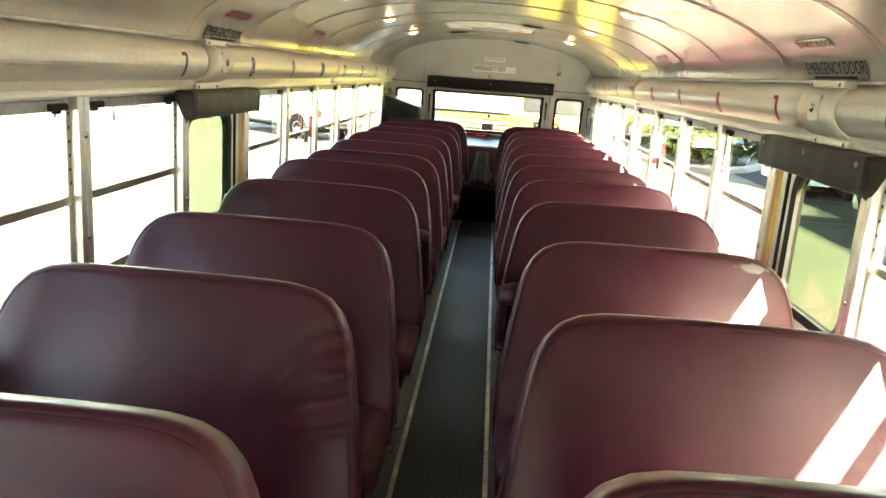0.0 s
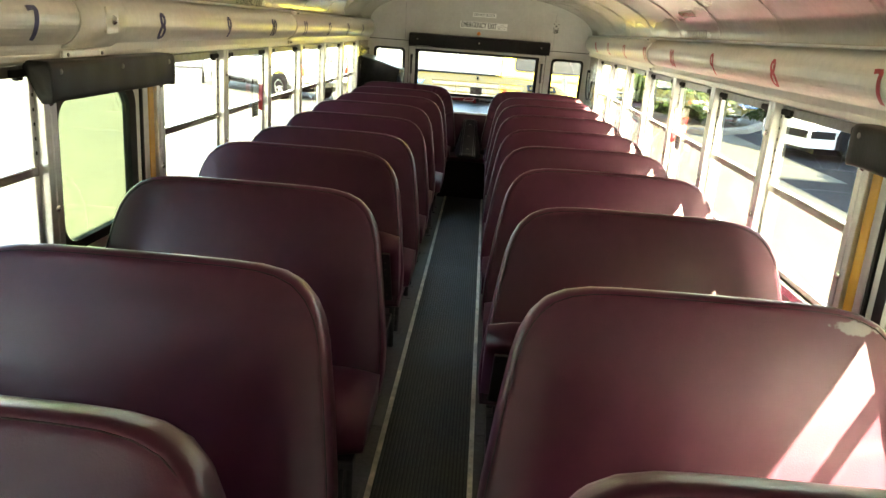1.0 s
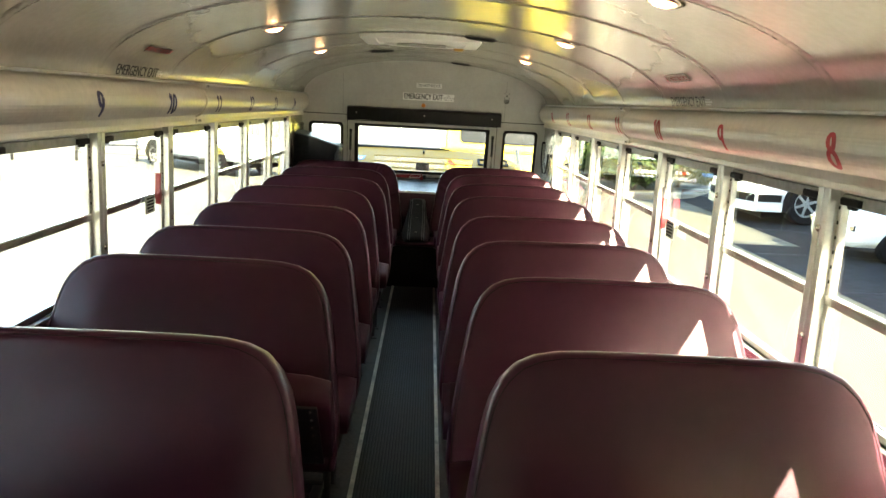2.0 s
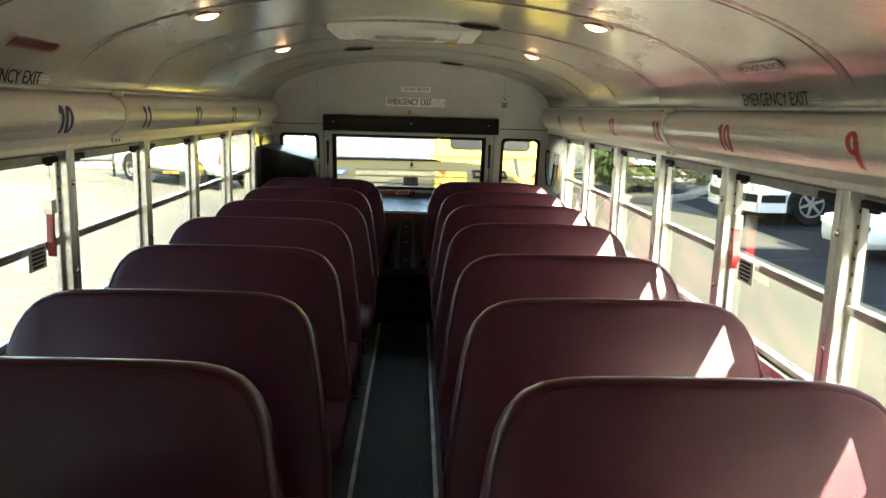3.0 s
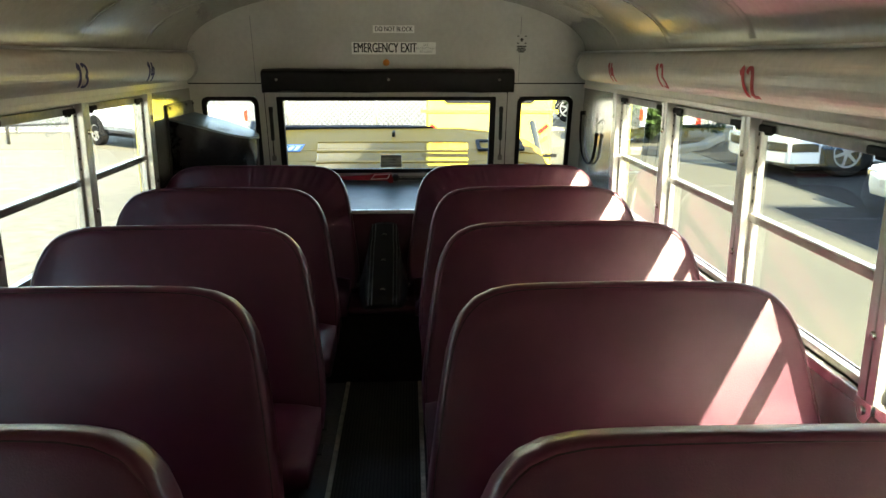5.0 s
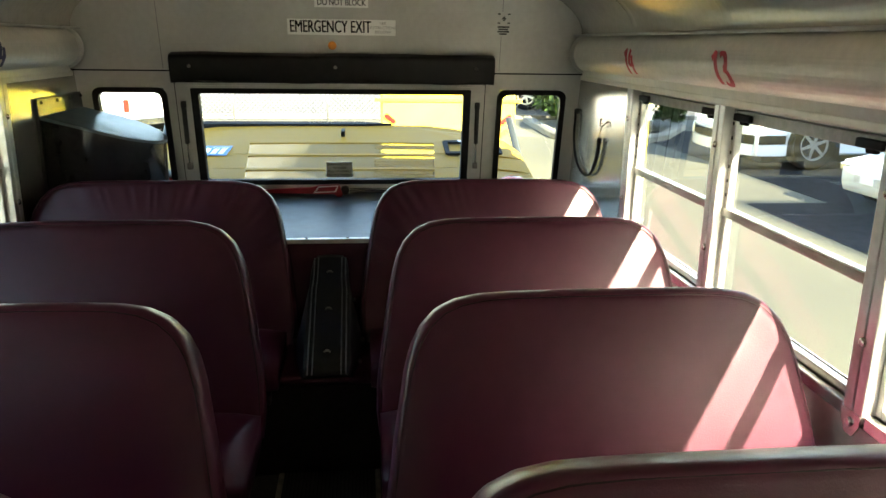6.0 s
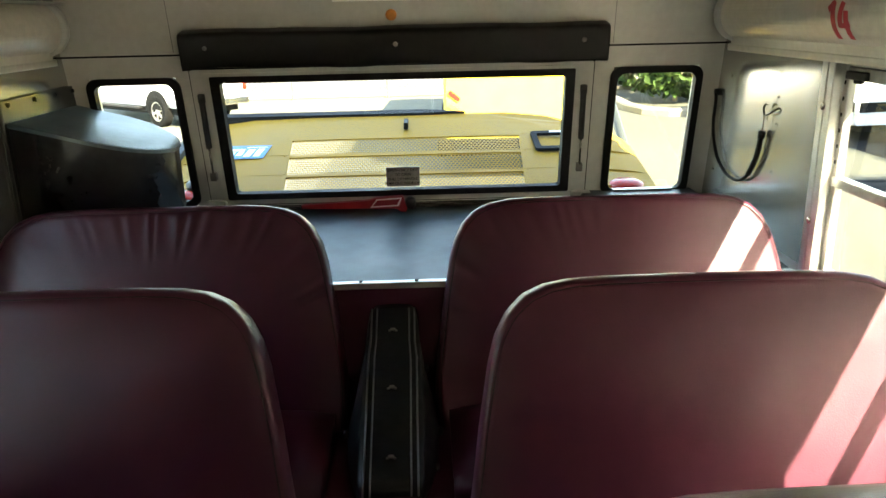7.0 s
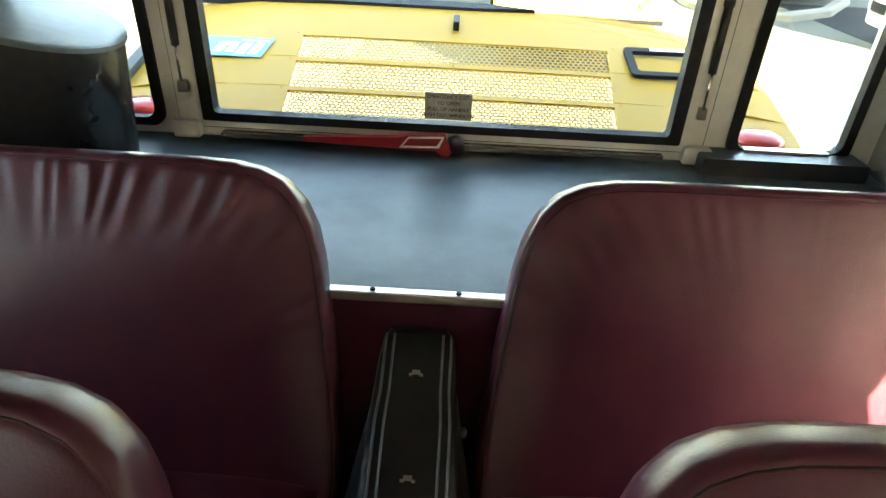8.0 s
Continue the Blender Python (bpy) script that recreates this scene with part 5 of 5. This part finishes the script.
for x in (-0.86, 0.86):
    part("tail_lamp", lathe(bmesh.new(), [(0.072, 0.0), (0.068, 0.025), (0.04, 0.038)], lambda a, b, h, x=x: Vector((x + a, 11.36 + b, 0.785 + h)), 16), LENS_RED, t, "round red tail lamp", smooth=True)
    part("arm", tube(bmesh.new(), [(x * 1.19, 11.40, 0.48), (x * 1.17, 11.75, 0.73), (x * 1.15, 12.18, 1.03)], 0.021, 8), ARM_GREY, t, "grey lift arm", smooth=True)


def wheel(parent, x, y, z, r, w=0.24):
    """A tyre ring with a spoked rim; its axle along x."""
    put_w = lambda a, b, h: Vector((x + h, y + a, z + b))
    n = 24
    prof = [(0.62, -0.5), (0.92, -0.5), (1.0, -0.36), (1.0, 0.36), (0.92, 0.5), (0.62, 0.5)]
    bm = bmesh.new()
    rings = [[bm.verts.new(put_w(r * k * math.cos(2 * math.pi * i / n), r * k * math.sin(2 * math.pi * i / n), w * h)) for k, h in prof] for i in range(n)]
    for i in range(n):
        p, q = rings[i], rings[(i + 1) % n]
        for j in range(6):
            bm.faces.new((p[j], p[(j + 1) % 6], q[(j + 1) % 6], q[j]))
    tw = part("wheel", bm, TYRE, parent)
    bm = bmesh.new()
    for side in (-1, 1):
        h0, h1 = side * 0.30 * w, side * 0.44 * w
        outer = [(r * 0.635 * math.cos(2 * math.pi * i / n), r * 0.635 * math.sin(2 * math.pi * i / n)) for i in range(n)]
        inner = [(u * 0.86, v * 0.86) for u, v in outer]
        ring_plate(bm, outer, inner, put_w, h0, h1)
        for k in range(6):
            c, s_ = math.cos(k * math.pi / 3 + 0.3), math.sin(k * math.pi / 3 + 0.3)
            quad = [(r * (a * c - b * s_), r * (a * s_ + b * c)) for a, b in ((0.10, -0.07), (0.56, -0.05), (0.56, 0.05), (0.10, 0.07))]
            prism(bm, quad, put_w, h0 * 0.95, h1 * 0.93)
        prism(bm, [(r * 0.15 * math.cos(math.pi * i / 6), r * 0.15 * math.sin(math.pi * i / 6)) for i in range(12)], put_w, h0, h1)
    part("rim", bm, ALU, tw)
    part("brake_drum", lathe(bmesh.new(), [(r * 0.56, -w * 0.2), (r * 0.56, w * 0.2)], put_w, 20), SIGN_BLACK, tw)
    return tw


def section_body(rows):
    """Lofts a vehicle body from rings given as (y, half width, [heights and width factors])."""
    bm = bmesh.new()
    rings = []
    for y, w, prof in rows:
        right = [(w * k, y, z) for z, k in prof]
        rings.append(right + [(-x, y2, z2) for x, y2, z2 in right[::-1]])
    return loft(bm, rings)


# white pickup truck
def pickup(label):
    t = thing("pickup_truck", label, "pickup truck")
    low = [(0.50, 0.94), (0.62, 1.0), (0.95, 1.0), (1.08, 0.96)]
    prof_b = lambda top, k: [(0.48, 0.93), (0.60, 1.0), (0.90, 1.0), (min(1.10, top), 0.97), (top, k)]
    part("body", section_body([(-2.75, 0.85, prof_b(1.00, 0.80)), (-2.68, 0.92, prof_b(1.10, 0.85)), (-1.55, 0.95, prof_b(1.16, 0.88)), (-1.2, 0.95, prof_b(1.2, 0.9)), (-0.55, 0.95, prof_b(1.84, 0.74)),
                               (0.75, 0.95, prof_b(1.86, 0.74)), (0.95, 0.95, prof_b(1.18, 0.95)), (2.65, 0.94, prof_b(1.16, 0.97)), (2.72, 0.92, prof_b(1.12, 0.95))]), CAR_WHITE, t)
    for x in (-1, 1):
        bm = bmesh.new()
        prism(bm, [(-0.95, 1.22), (0.72, 1.22), (0.62, 1.72), (-0.50, 1.72)], lambda u, v, d, x=x: Vector((x * (0.955 - 0.42 * max(0, v - 1.15) + d), u, v)), 0.0, 0.012)
        part("side_window", bm, DARK_GLASS, t)
        part("tail_lamp", boxes((x * 0.88 - 0.06, x * 0.88 + 0.06, 2.66, 2.735, 0.80, 1.10), bevel=0.01), LENS_RED, t)
        part("sill_step", boxes((x * 0.93 - 0.06, x * 0.93 + 0.06, -1.0, 0.9, 0.42, 0.47), bevel=0.01), BLACK_STEEL, t)
        for y in (-1.75, 1.65):
            arc = [(y + 0.47 * math.cos(a), 0.42 + 0.47 * math.sin(a)) for a in [math.pi * i / 14 for i in range(15)]]
            part("wheel_arch", prism(bmesh.new(), arc, lambda u, v, d, x=x: Vector((x * (0.952 + d), u, v)), 0.0, 0.01), SIGN_BLACK, t)
            wheel(t, x * 0.86, y, 0.38, 0.38)
    part("rear_bumper", boxes((-0.9, 0.9, 2.70, 2.86, 0.48, 0.66), bevel=0.03), CHROME, t)
    part("front_bumper", boxes((-0.9, 0.9, -2.86, -2.70, 0.45, 0.66), bevel=0.03), CHROME, t)
    part("underbody", boxes((-0.8, 0.8, -2.5, 2.5, 0.30, 0.5)), SIGN_BLACK, t)
    return t


# yellow school bus parked behind
def yellow_bus(label):
    t = thing("school_bus", label, "school bus")
    W, Hb = 1.10, 2.95
    ring = [(W, 0.45), (W, 1.0), (W, 2.3), (W * 0.97, 2.55), (W * 0.85, 2.78), (W * 0.5, 2.92), (0, Hb)]
    full = ring + [(-x, z) for x, z in ring[-2::-1]]
    part("body", loft(bmesh.new(), [[(x * k, y, z if z < 1 else 1 + (z - 1) * k) for x, z in full] for y, k in ((0.0, 0.96), (0.08, 1.0), (8.9, 1.0), (9.0, 0.96))]), LIME_YELLOW, t)
    win = part("rear_window", prism(bmesh.new(), round_rect(-0.76, 0.76, 1.79, 2.35, 0.07), lambda u, v, d: Vector((u, -d, v)), 0.0, 0.012), DARK_GLASS, t)
    part("window_gasket", ring_plate(bmesh.new(), round_rect(-0.79, 0.79, 1.76, 2.38, 0.09), round_rect(-0.76, 0.76, 1.79, 2.35, 0.07), lambda u, v, d: Vector((u, -d, v)), 0.0, 0.02), BLACK_RUBBER, win)
    for z in (1.13, 1.32):
        for x in (-0.94, 0.94):
            m = math.copysign(1, x)
            bm = prism(bmesh.new(), round_rect(-0.11, 0.11, -0.038, 0.038, 0.03), lambda u, v, d, x=x, z=z, m=m: Vector((x + m * (u * 0.75 - v * 0.6), -d, z + u * 0.6 + v * 0.75)), 0.0, 0.03)
            part("signal_lamp", bm, ORANGE if z < 1.2 else LENS_RED, t)
    part("bumper", boxes((-1.2, 1.2, -0.12, 0.05, 0.42, 0.68), bevel=0.02), SIGN_BLACK, t)
    for z in (0.86, 1.62):
        part("rub_rail", boxes((-1.19, 1.19, -0.02, 0.0, z - 0.03, z + 0.03), bevel=0.006), SIGN_BLACK if z < 1.3 else YELLOW, t)
    for x in (-1.05, 1.05):
        for y in (2.6, 7.4):
            wheel(t, x, y, 0.48, 0.48, 0.28)
    for s in (-1, 1):
        for k in range(10):
            y = 0.5 + k * 0.82
            part("side_window", prism(bmesh.new(), round_rect(y, y + 0.70, 1.75, 2.32, 0.04, 3), lambda u, v, d, s=s: Vector((s * (W + d), u, v)), -0.01, 0.008), DARK_GLASS, t)
    return t


# white coach and car fronts on the shaded side of the lot
def coach(label):
    t = thing("motor_coach", label, "motor coach")
    W = 1.20
    ring = [(W * 0.96, 0.56), (W, 0.60), (W, 0.98), (W * 0.985, 1.05), (W * 0.98, 2.7), (W * 0.93, 2.98), (W * 0.6, 3.1), (0, 3.12)]
    full = ring + [(-x, z) for x, z in ring[-2::-1]]
    bow = lambda x: 0.22 * abs(x / W) ** 2.6
    slope = lambda z: 0.16 * max(0.0, z - 1.0)
    part("body", loft(bmesh.new(), [[(x * k, y + (bow(x) + slope(z) if y < 1 else 0), z) for x, z in full] for y, k in ((0.0, 0.97), (0.05, 0.99), (0.5, 1.0), (6.2, 1.0))]), CAR_WHITE, t)
    put_f = lambda u, v, d: Vector((u, bow(u) - d, v))
    n = 12
    cut = [W * (-0.955 + 1.91 * i / n) for i in range(n + 1)]

    def front_band(z0, z1, out, y1):
        bm = bmesh.new()
        for a, b in zip(cut, cut[1:]):
            prism(bm, [(a, z0), (b, z0), (b, z1), (a, z1)], put_f, -0.03, out)
        for s in (-1, 1):
            box(bm, *sorted((s * (W - 0.01), s * (W + out))), 0.20, y1, z0, z1)
        return bm
    part("grille_band", front_band(0.785, 0.955, 0.012, 0.80), SIGN_BLACK, t, "black band round the nose")
    part("bumper", front_band(0.57, 0.775, 0.05, 0.80), CAR_WHITE, t, "white wrap-round bumper")
    part("ledge", front_band(0.955, 1.0, 0.03, 0.80), CAR_WHITE, t)
    for s in (-1, 1):
        part("corner_strip", boxes((s * W - 0.03, s * W + 0.03, 0.17, 0.23, 0.77, 0.96), bevel=0.008), CAR_WHITE, t)
        part("end_trim", boxes((*sorted((s * (W - 0.02), s * (W + 0.02))), 0.80, 0.84, 0.57, 1.0)), SIGN_GREY, t)
        for y in (1.40, 5.0):
            arc = [(y + 0.57 * math.cos(a), 0.70 + 0.62 * math.sin(a)) for a in [math.pi * i / 14 for i in range(15)]] + [(y - 0.57, 0.555), (y + 0.57, 0.555)]
            part("wheel_arch", prism(bmesh.new(), arc, lambda u, v, d, s=s: Vector((s * (W + 0.002 + d), u, v)), 0.0, 0.012), SIGN_BLACK, t)
            wheel(t, s * 1.11, y, 0.49, 0.49, 0.28)
    # a badge of three plain blocks on the nose
    for u in (-0.62, -0.50, -0.38):
        part("badge_block", prism(bmesh.new(), round_rect(u - 0.045, u + 0.045, 1.05, 1.13, 0.015, 3), lambda a, b, d: put_f(a, b, d - slope(b)), 0.0, 0.02), CHROME, t)
    bm = bmesh.new()
    for a, b in zip(cut, cut[1:]):
        prism(bm, [(a, 1.6), (b, 1.6), (b, 2.6), (a, 2.6)], lambda u, v, d: put_f(u, v, d - slope(v)), -0.03, 0.012)
    part("windscreen", bm, DARK_GLASS, t)
    part("underbody", boxes((-0.95, 0.95, 0.5, 6.0, 0.40, 0.60)), SIGN_BLACK, t)
    # the body hangs low between its wheels
    for piece in t.children:
        if not piece.name.startswith("wheel.") and piece.name != "wheel":
            piece.location.z -= 0.28
    return t


def saloon(label):
    t = thing("parked_car", label, "car")
    pb = lambda top, k: [(0.28, 0.88), (0.42, 0.99), (0.62, 1.0), (min(0.86, top), 0.96), (top, k)]
    part("body", section_body([(-2.2, 0.62, pb(0.62, 0.9)), (-2.08, 0.80, pb(0.74, 0.9)), (-1.2, 0.88, pb(0.92, 0.85)), (-0.75, 0.9, pb(1.0, 0.85)), (-0.1, 0.9, pb(1.40, 0.68)), (0.9, 0.9, pb(1.42, 0.68)),
                               (1.5, 0.9, pb(1.05, 0.82)), (2.1, 0.82, pb(0.98, 0.85)), (2.2, 0.7, pb(0.8, 0.85))]), CAR_WHITE, t, smooth=True)
    part("windscreen", prism(bmesh.new(), [(-0.62, 0.0), (0.62, 0.0), (0.52, 1.0), (-0.52, 1.0)], lambda u, v, d: Vector((u, -0.72 + 0.58 * v, 1.02 + 0.36 * v + d)), 0.0, 0.012), DARK_GLASS, t)
    for x in (-1, 1):
        part("headlamp", boxes((x * 0.62 - 0.13, x * 0.62 + 0.13, -2.17, -2.02, 0.58, 0.70), bevel=0.02), CHROME, t)
        part("side_window", prism(bmesh.new(), [(-0.55, 0.98), (1.3, 0.98), (0.85, 1.33), (-0.1, 1.33)], lambda u, v, d, x=x: Vector((x * (0.885 - 0.55 * max(0, v - 0.9) + d), u, v)), 0.0, 0.012), DARK_GLASS, t)
        for y in (-1.35, 1.35):
            wheel(t, x * 0.80, y, 0.32, 0.32, 0.2)
    part("plate_recess", boxes((-0.32, 0.32, -2.206, -2.15, 0.43, 0.57), bevel=0.01), SIGN_GREY, t, "shallow recess in the bumper")
    part("number_plate", boxes((-0.16, 0.16, -2.214, -2.18, 0.44, 0.56), bevel=0.006), CAR_WHITE, t)
    part("bumper_seam", boxes((-0.60, 0.60, -2.197, -2.15, 0.612, 0.620)), SIGN_GREY, t)
    return t


p = pickup("white pickup truck parked on the sunlit lot")
p.matrix_basis = pose(-7.06, 29.1, GROUND, 0, 0, -128.5)
b = yellow_bus("yellow school bus parked on the lot, seen from behind")
b.matrix_basis = pose(1.50, 20.0, GROUND, 0, 0, -3)
c = coach("white motor coach with a black band, parked in shade")
c.matrix_basis = pose(7.93, 23.95, GROUND, 0, 0, -86) @ Matrix.Scale(1.10, 4)
s1 = saloon("white car with rounded bumper, parked in shade")
s1.matrix_basis = pose(10.2, 18.75, GROUND, 0, 0, -88)
s2 = saloon("white car parked in the shade of the hall")
s2.matrix_basis = pose(10.25, 16.2, GROUND, 0, 0, -86)

# low yellow loader at the lot's far corner
t = thing("wheel_loader", "low yellow loader parked below the shrubs", "loader")
part("bucket", loft(bmesh.new(), [[(x, 0.0, 0.15), (x, -0.9, 0.05), (x, -0.95, 0.12), (x, -0.2, 0.9), (x, 0.1, 1.0)] for x in (-1.5, 1.5)]), BLACK_STEEL, t)
part("body", boxes((-1.0, 1.0, 0.3, 3.4, 0.45, 1.35), (-0.7, 0.7, 2.2, 3.6, 1.35, 1.6), bevel=0.08), YELLOW, t)
part("lift_arm", boxes((-0.95, -0.75, -0.3, 1.2, 0.8, 1.05), (0.75, 0.95, -0.3, 1.2, 0.8, 1.05), bevel=0.03), YELLOW, t)
for x in (-0.95, 0.95):
    for y in (0.9, 2.9):
        wheel(t, x, y, 0.55, 0.55, 0.4)
t.matrix_basis = pose(7.7, 38.0, GROUND, 0, 0, 70)

# pipe railing beside the truck
t = thing("pipe_railing", "dark steel pipe railing at the lot's edge", "railing")
ends = [Vector((-10.0, 30.6, GROUND)), Vector((-22.0, 25.0, GROUND))]
for i in range(8):
    q = ends[0].lerp(ends[1], i / 7)
    part("post", tube(bmesh.new(), [q, q + Vector((0, 0, 1.15))], 0.045, 8), BLACK_STEEL, t, smooth=True)
for z in (0.55, 1.1):
    part("rail", tube(bmesh.new(), [e + Vector((0, 0, z)) for e in ends], 0.03, 8), BLACK_STEEL, t, smooth=True)

# chain fence at the far edge
fence = thing("fence", "long grey chain-link fence along the lot", "fence")
FY = 33.0
post = None
for i in range(14):
    x = -34 + 3.0 * i
    if post is None:
        post = part("post", tube(bmesh.new(), [(0, 0, 0), (0, 0, 1.9)], 0.035, 8), GALV, fence, smooth=True)
        post.location = (x, FY, GROUND)
    else:
        share("post", post, fence, (x, FY, GROUND))
for z in (0.08, 1.88):
    part("rail", tube(bmesh.new(), [(-35, FY, GROUND + z), (5.5, FY, GROUND + z)], 0.022, 6), GALV, fence, smooth=True)
bm = bmesh.new()
cell = 0.16
for k in range(int(40 / cell)):
    x = -35 + k * cell
    for dx in (-1.8, 1.8):
        a, b2 = Vector((x, FY, GROUND + 0.08)), Vector((x + dx, FY, GROUND + 1.88))
        vs = [bm.verts.new(q) for q in (a, a + Vector((0.012, 0, 0)), b2 + Vector((0.012, 0, 0)), b2)]
        bm.faces.new(vs)
        if len(bm.verts) > 6000:
            break
part("wire_mesh", bm, GALV, fence)
kerb = tagged(link_mesh("kerb", boxes((-40, 60, 33.6, 33.9, GROUND - 0.1, GROUND + 0.14), bevel=0.02), CONCRETE), "pale concrete kerb along the far road", "kerb", kind="structure")
road = tagged(link_mesh("road", boxes((-200, 200, 34.6, 46, GROUND - 0.1, GROUND + 0.006)), mat("road_asphalt", (0.046, 0.046, 0.041), 0.9, grain=0.2, grain_scale=4, stain=0.2, stain_scale=0.3)), "grey asphalt road beyond the fence", "road", kind="structure")


def leaf_mass(bm, centre, radii, count, rng, size):
    for _ in range(count):
        d = Vector((rng.gauss(0, 1), rng.gauss(0, 1), rng.gauss(0, 1))).normalized()
        k = rng.uniform(0.55, 1.0) ** 0.5 * (0.8 + 0.3 * noise.noise(d * 2.1 + Vector(centre)))
        p = Vector((centre[0] + d.x * radii[0] * k, centre[1] + d.y * radii[1] * k, centre[2] + d.z * radii[2] * k))
        u = Vector((rng.uniform(-1, 1), rng.uniform(-1, 1), rng.uniform(-1, 1))).normalized()
        v = u.cross(Vector((rng.uniform(-1, 1), rng.uniform(-1, 1), rng.uniform(-1, 1)))).normalized()
        L = size * rng.uniform(0.6, 1.3)
        vs = [bm.verts.new(q) for q in (p - u * L, p + v * L * 0.45, p + u * L, p - v * L * 0.45)]
        bm.faces.new(vs)


rng = random.Random(5)
# shrubs along the far right edge
for i, (x, y, h) in enumerate(((8.2, 35.6, 2.2), (10.4, 38.4, 2.6), (13.0, 41.6, 2.8), (16.0, 45.0, 3.0), (19.0, 48.5, 3.2), (7.2, 33.4, 1.9), (7.2, 30.0, 1.7), (9.1, 31.2, 1.9))):
    t = thing("shrub", "dense dark green shrub at the edge of the lot", "shrub", group="shrubs")
    part("stem", tube(bmesh.new(), [(x, y, GROUND), (x + 0.1, y, GROUND + h * 0.5), (x - 0.1, y + 0.1, GROUND + h * 0.8)], 0.08, 6), BARK, t)
    bm = bmesh.new()
    leaf_mass(bm, (x, y, GROUND + h * 0.55), (1.9, 1.6, h * 0.55), 1500, rng, 0.16)
    part("foliage", bm, LEAF, t)
bank = thing("stone_wall", "low dark stone retaining wall below the shrubs", "wall")
bm = bmesh.new()
prism(bm, [(8.0, 34.0), (24.0, 51.0), (24.3, 50.7), (8.3, 33.7)], lambda u, v, d: Vector((u, v, d)), GROUND - 0.05, GROUND + 0.75)
part("masonry", bm, mat("dark_masonry", (0.17, 0.15, 0.12), 0.9, grain=0.35, grain_scale=4, stain=0.3, stain_scale=1.0, bump=0.6, bump_scale=8), bank)

# low concrete border round the shrubs
border = [Vector(p) for p in ((5.6, 32.8, GROUND), (5.5, 30.0, GROUND), (5.45, 28.3, GROUND), (5.65, 27.4, GROUND), (6.1, 27.0, GROUND), (7.1, 26.9, GROUND), (8.4, 28.0, GROUND), (10.0, 30.6, GROUND))]
bm = bmesh.new()
rings = []
for i, q in enumerate(border):
    d = (border[min(i + 1, 7)] - border[max(i - 1, 0)]).normalized()
    n = Vector((-d.y, d.x, 0))
    rings.append([q + n * w + Vector((0, 0, h)) for w, h in ((-0.17, -0.05), (-0.15, 0.14), (-0.09, 0.19), (0.09, 0.19), (0.15, 0.14), (0.17, -0.05))])
tagged(link_mesh("kerb_border", loft(bm, rings), CONCRETE), "rounded concrete border round the shrub bed", "kerb", kind="structure")

# unseen hall, added to cast the lot's shadow and block the low sky
t = thing("depot_hall", "unseen dark building with a lower annexe, added to shade the lot", "building")
part("wall", boxes((20.0, 32, -60, -3.9, GROUND, GROUND + 19.6), (20.0, 32, -3.9, 14.0, GROUND, GROUND + 17.5)), HALL_DARK, t)
part("roof", boxes((20.0, 32.1, -60.1, -3.9, GROUND + 19.604, GROUND + 19.7), (20.0, 32.1, -3.85, 14.0, GROUND + 17.504, GROUND + 17.6)), GALV, t)
part("door", boxes((19.95, 20.02, 2, 6, GROUND, GROUND + 3.6)), GALV, t)

# ---- ground ----
bm = bmesh.new()
vs = [bm.verts.new(p) for p in ((-900, -900, GROUND), (900, -900, GROUND), (900, 900, GROUND), (-900, 900, GROUND))]
bm.faces.new(vs)
ground = tagged(link_mesh("ground", bm, ASPHALT), "sunlit pale asphalt of a parking lot", "ground", kind="structure")

# sandy verge
pave = tagged(link_mesh("pavement", boxes((-60, 5.0, 28.5, 33.4, GROUND - 0.1, GROUND + 0.006)), PALE_LOT), "pale sandy verge before the fence", "pavement", kind="structure")

pave = tagged(link_mesh("pavement", boxes((-60, -1.6, -40, 28.4, GROUND - 0.1, GROUND + 0.006)), LOT_LEFT), "pale worn asphalt on the open side of the lot", "pavement", kind="structure")

# sheets cut to the hall's shadow, with extra shade in their colour
pave = tagged(link_mesh("pavement", boxes((6.45, 60, -40, 19.4, GROUND - 0.1, GROUND + 0.006), (7.9, 60, 19.4, 30.0, GROUND - 0.1, GROUND + 0.006)), SHADED_LOT), "asphalt of the parking row, darkened where the hall's shadow falls", "pavement", kind="structure")
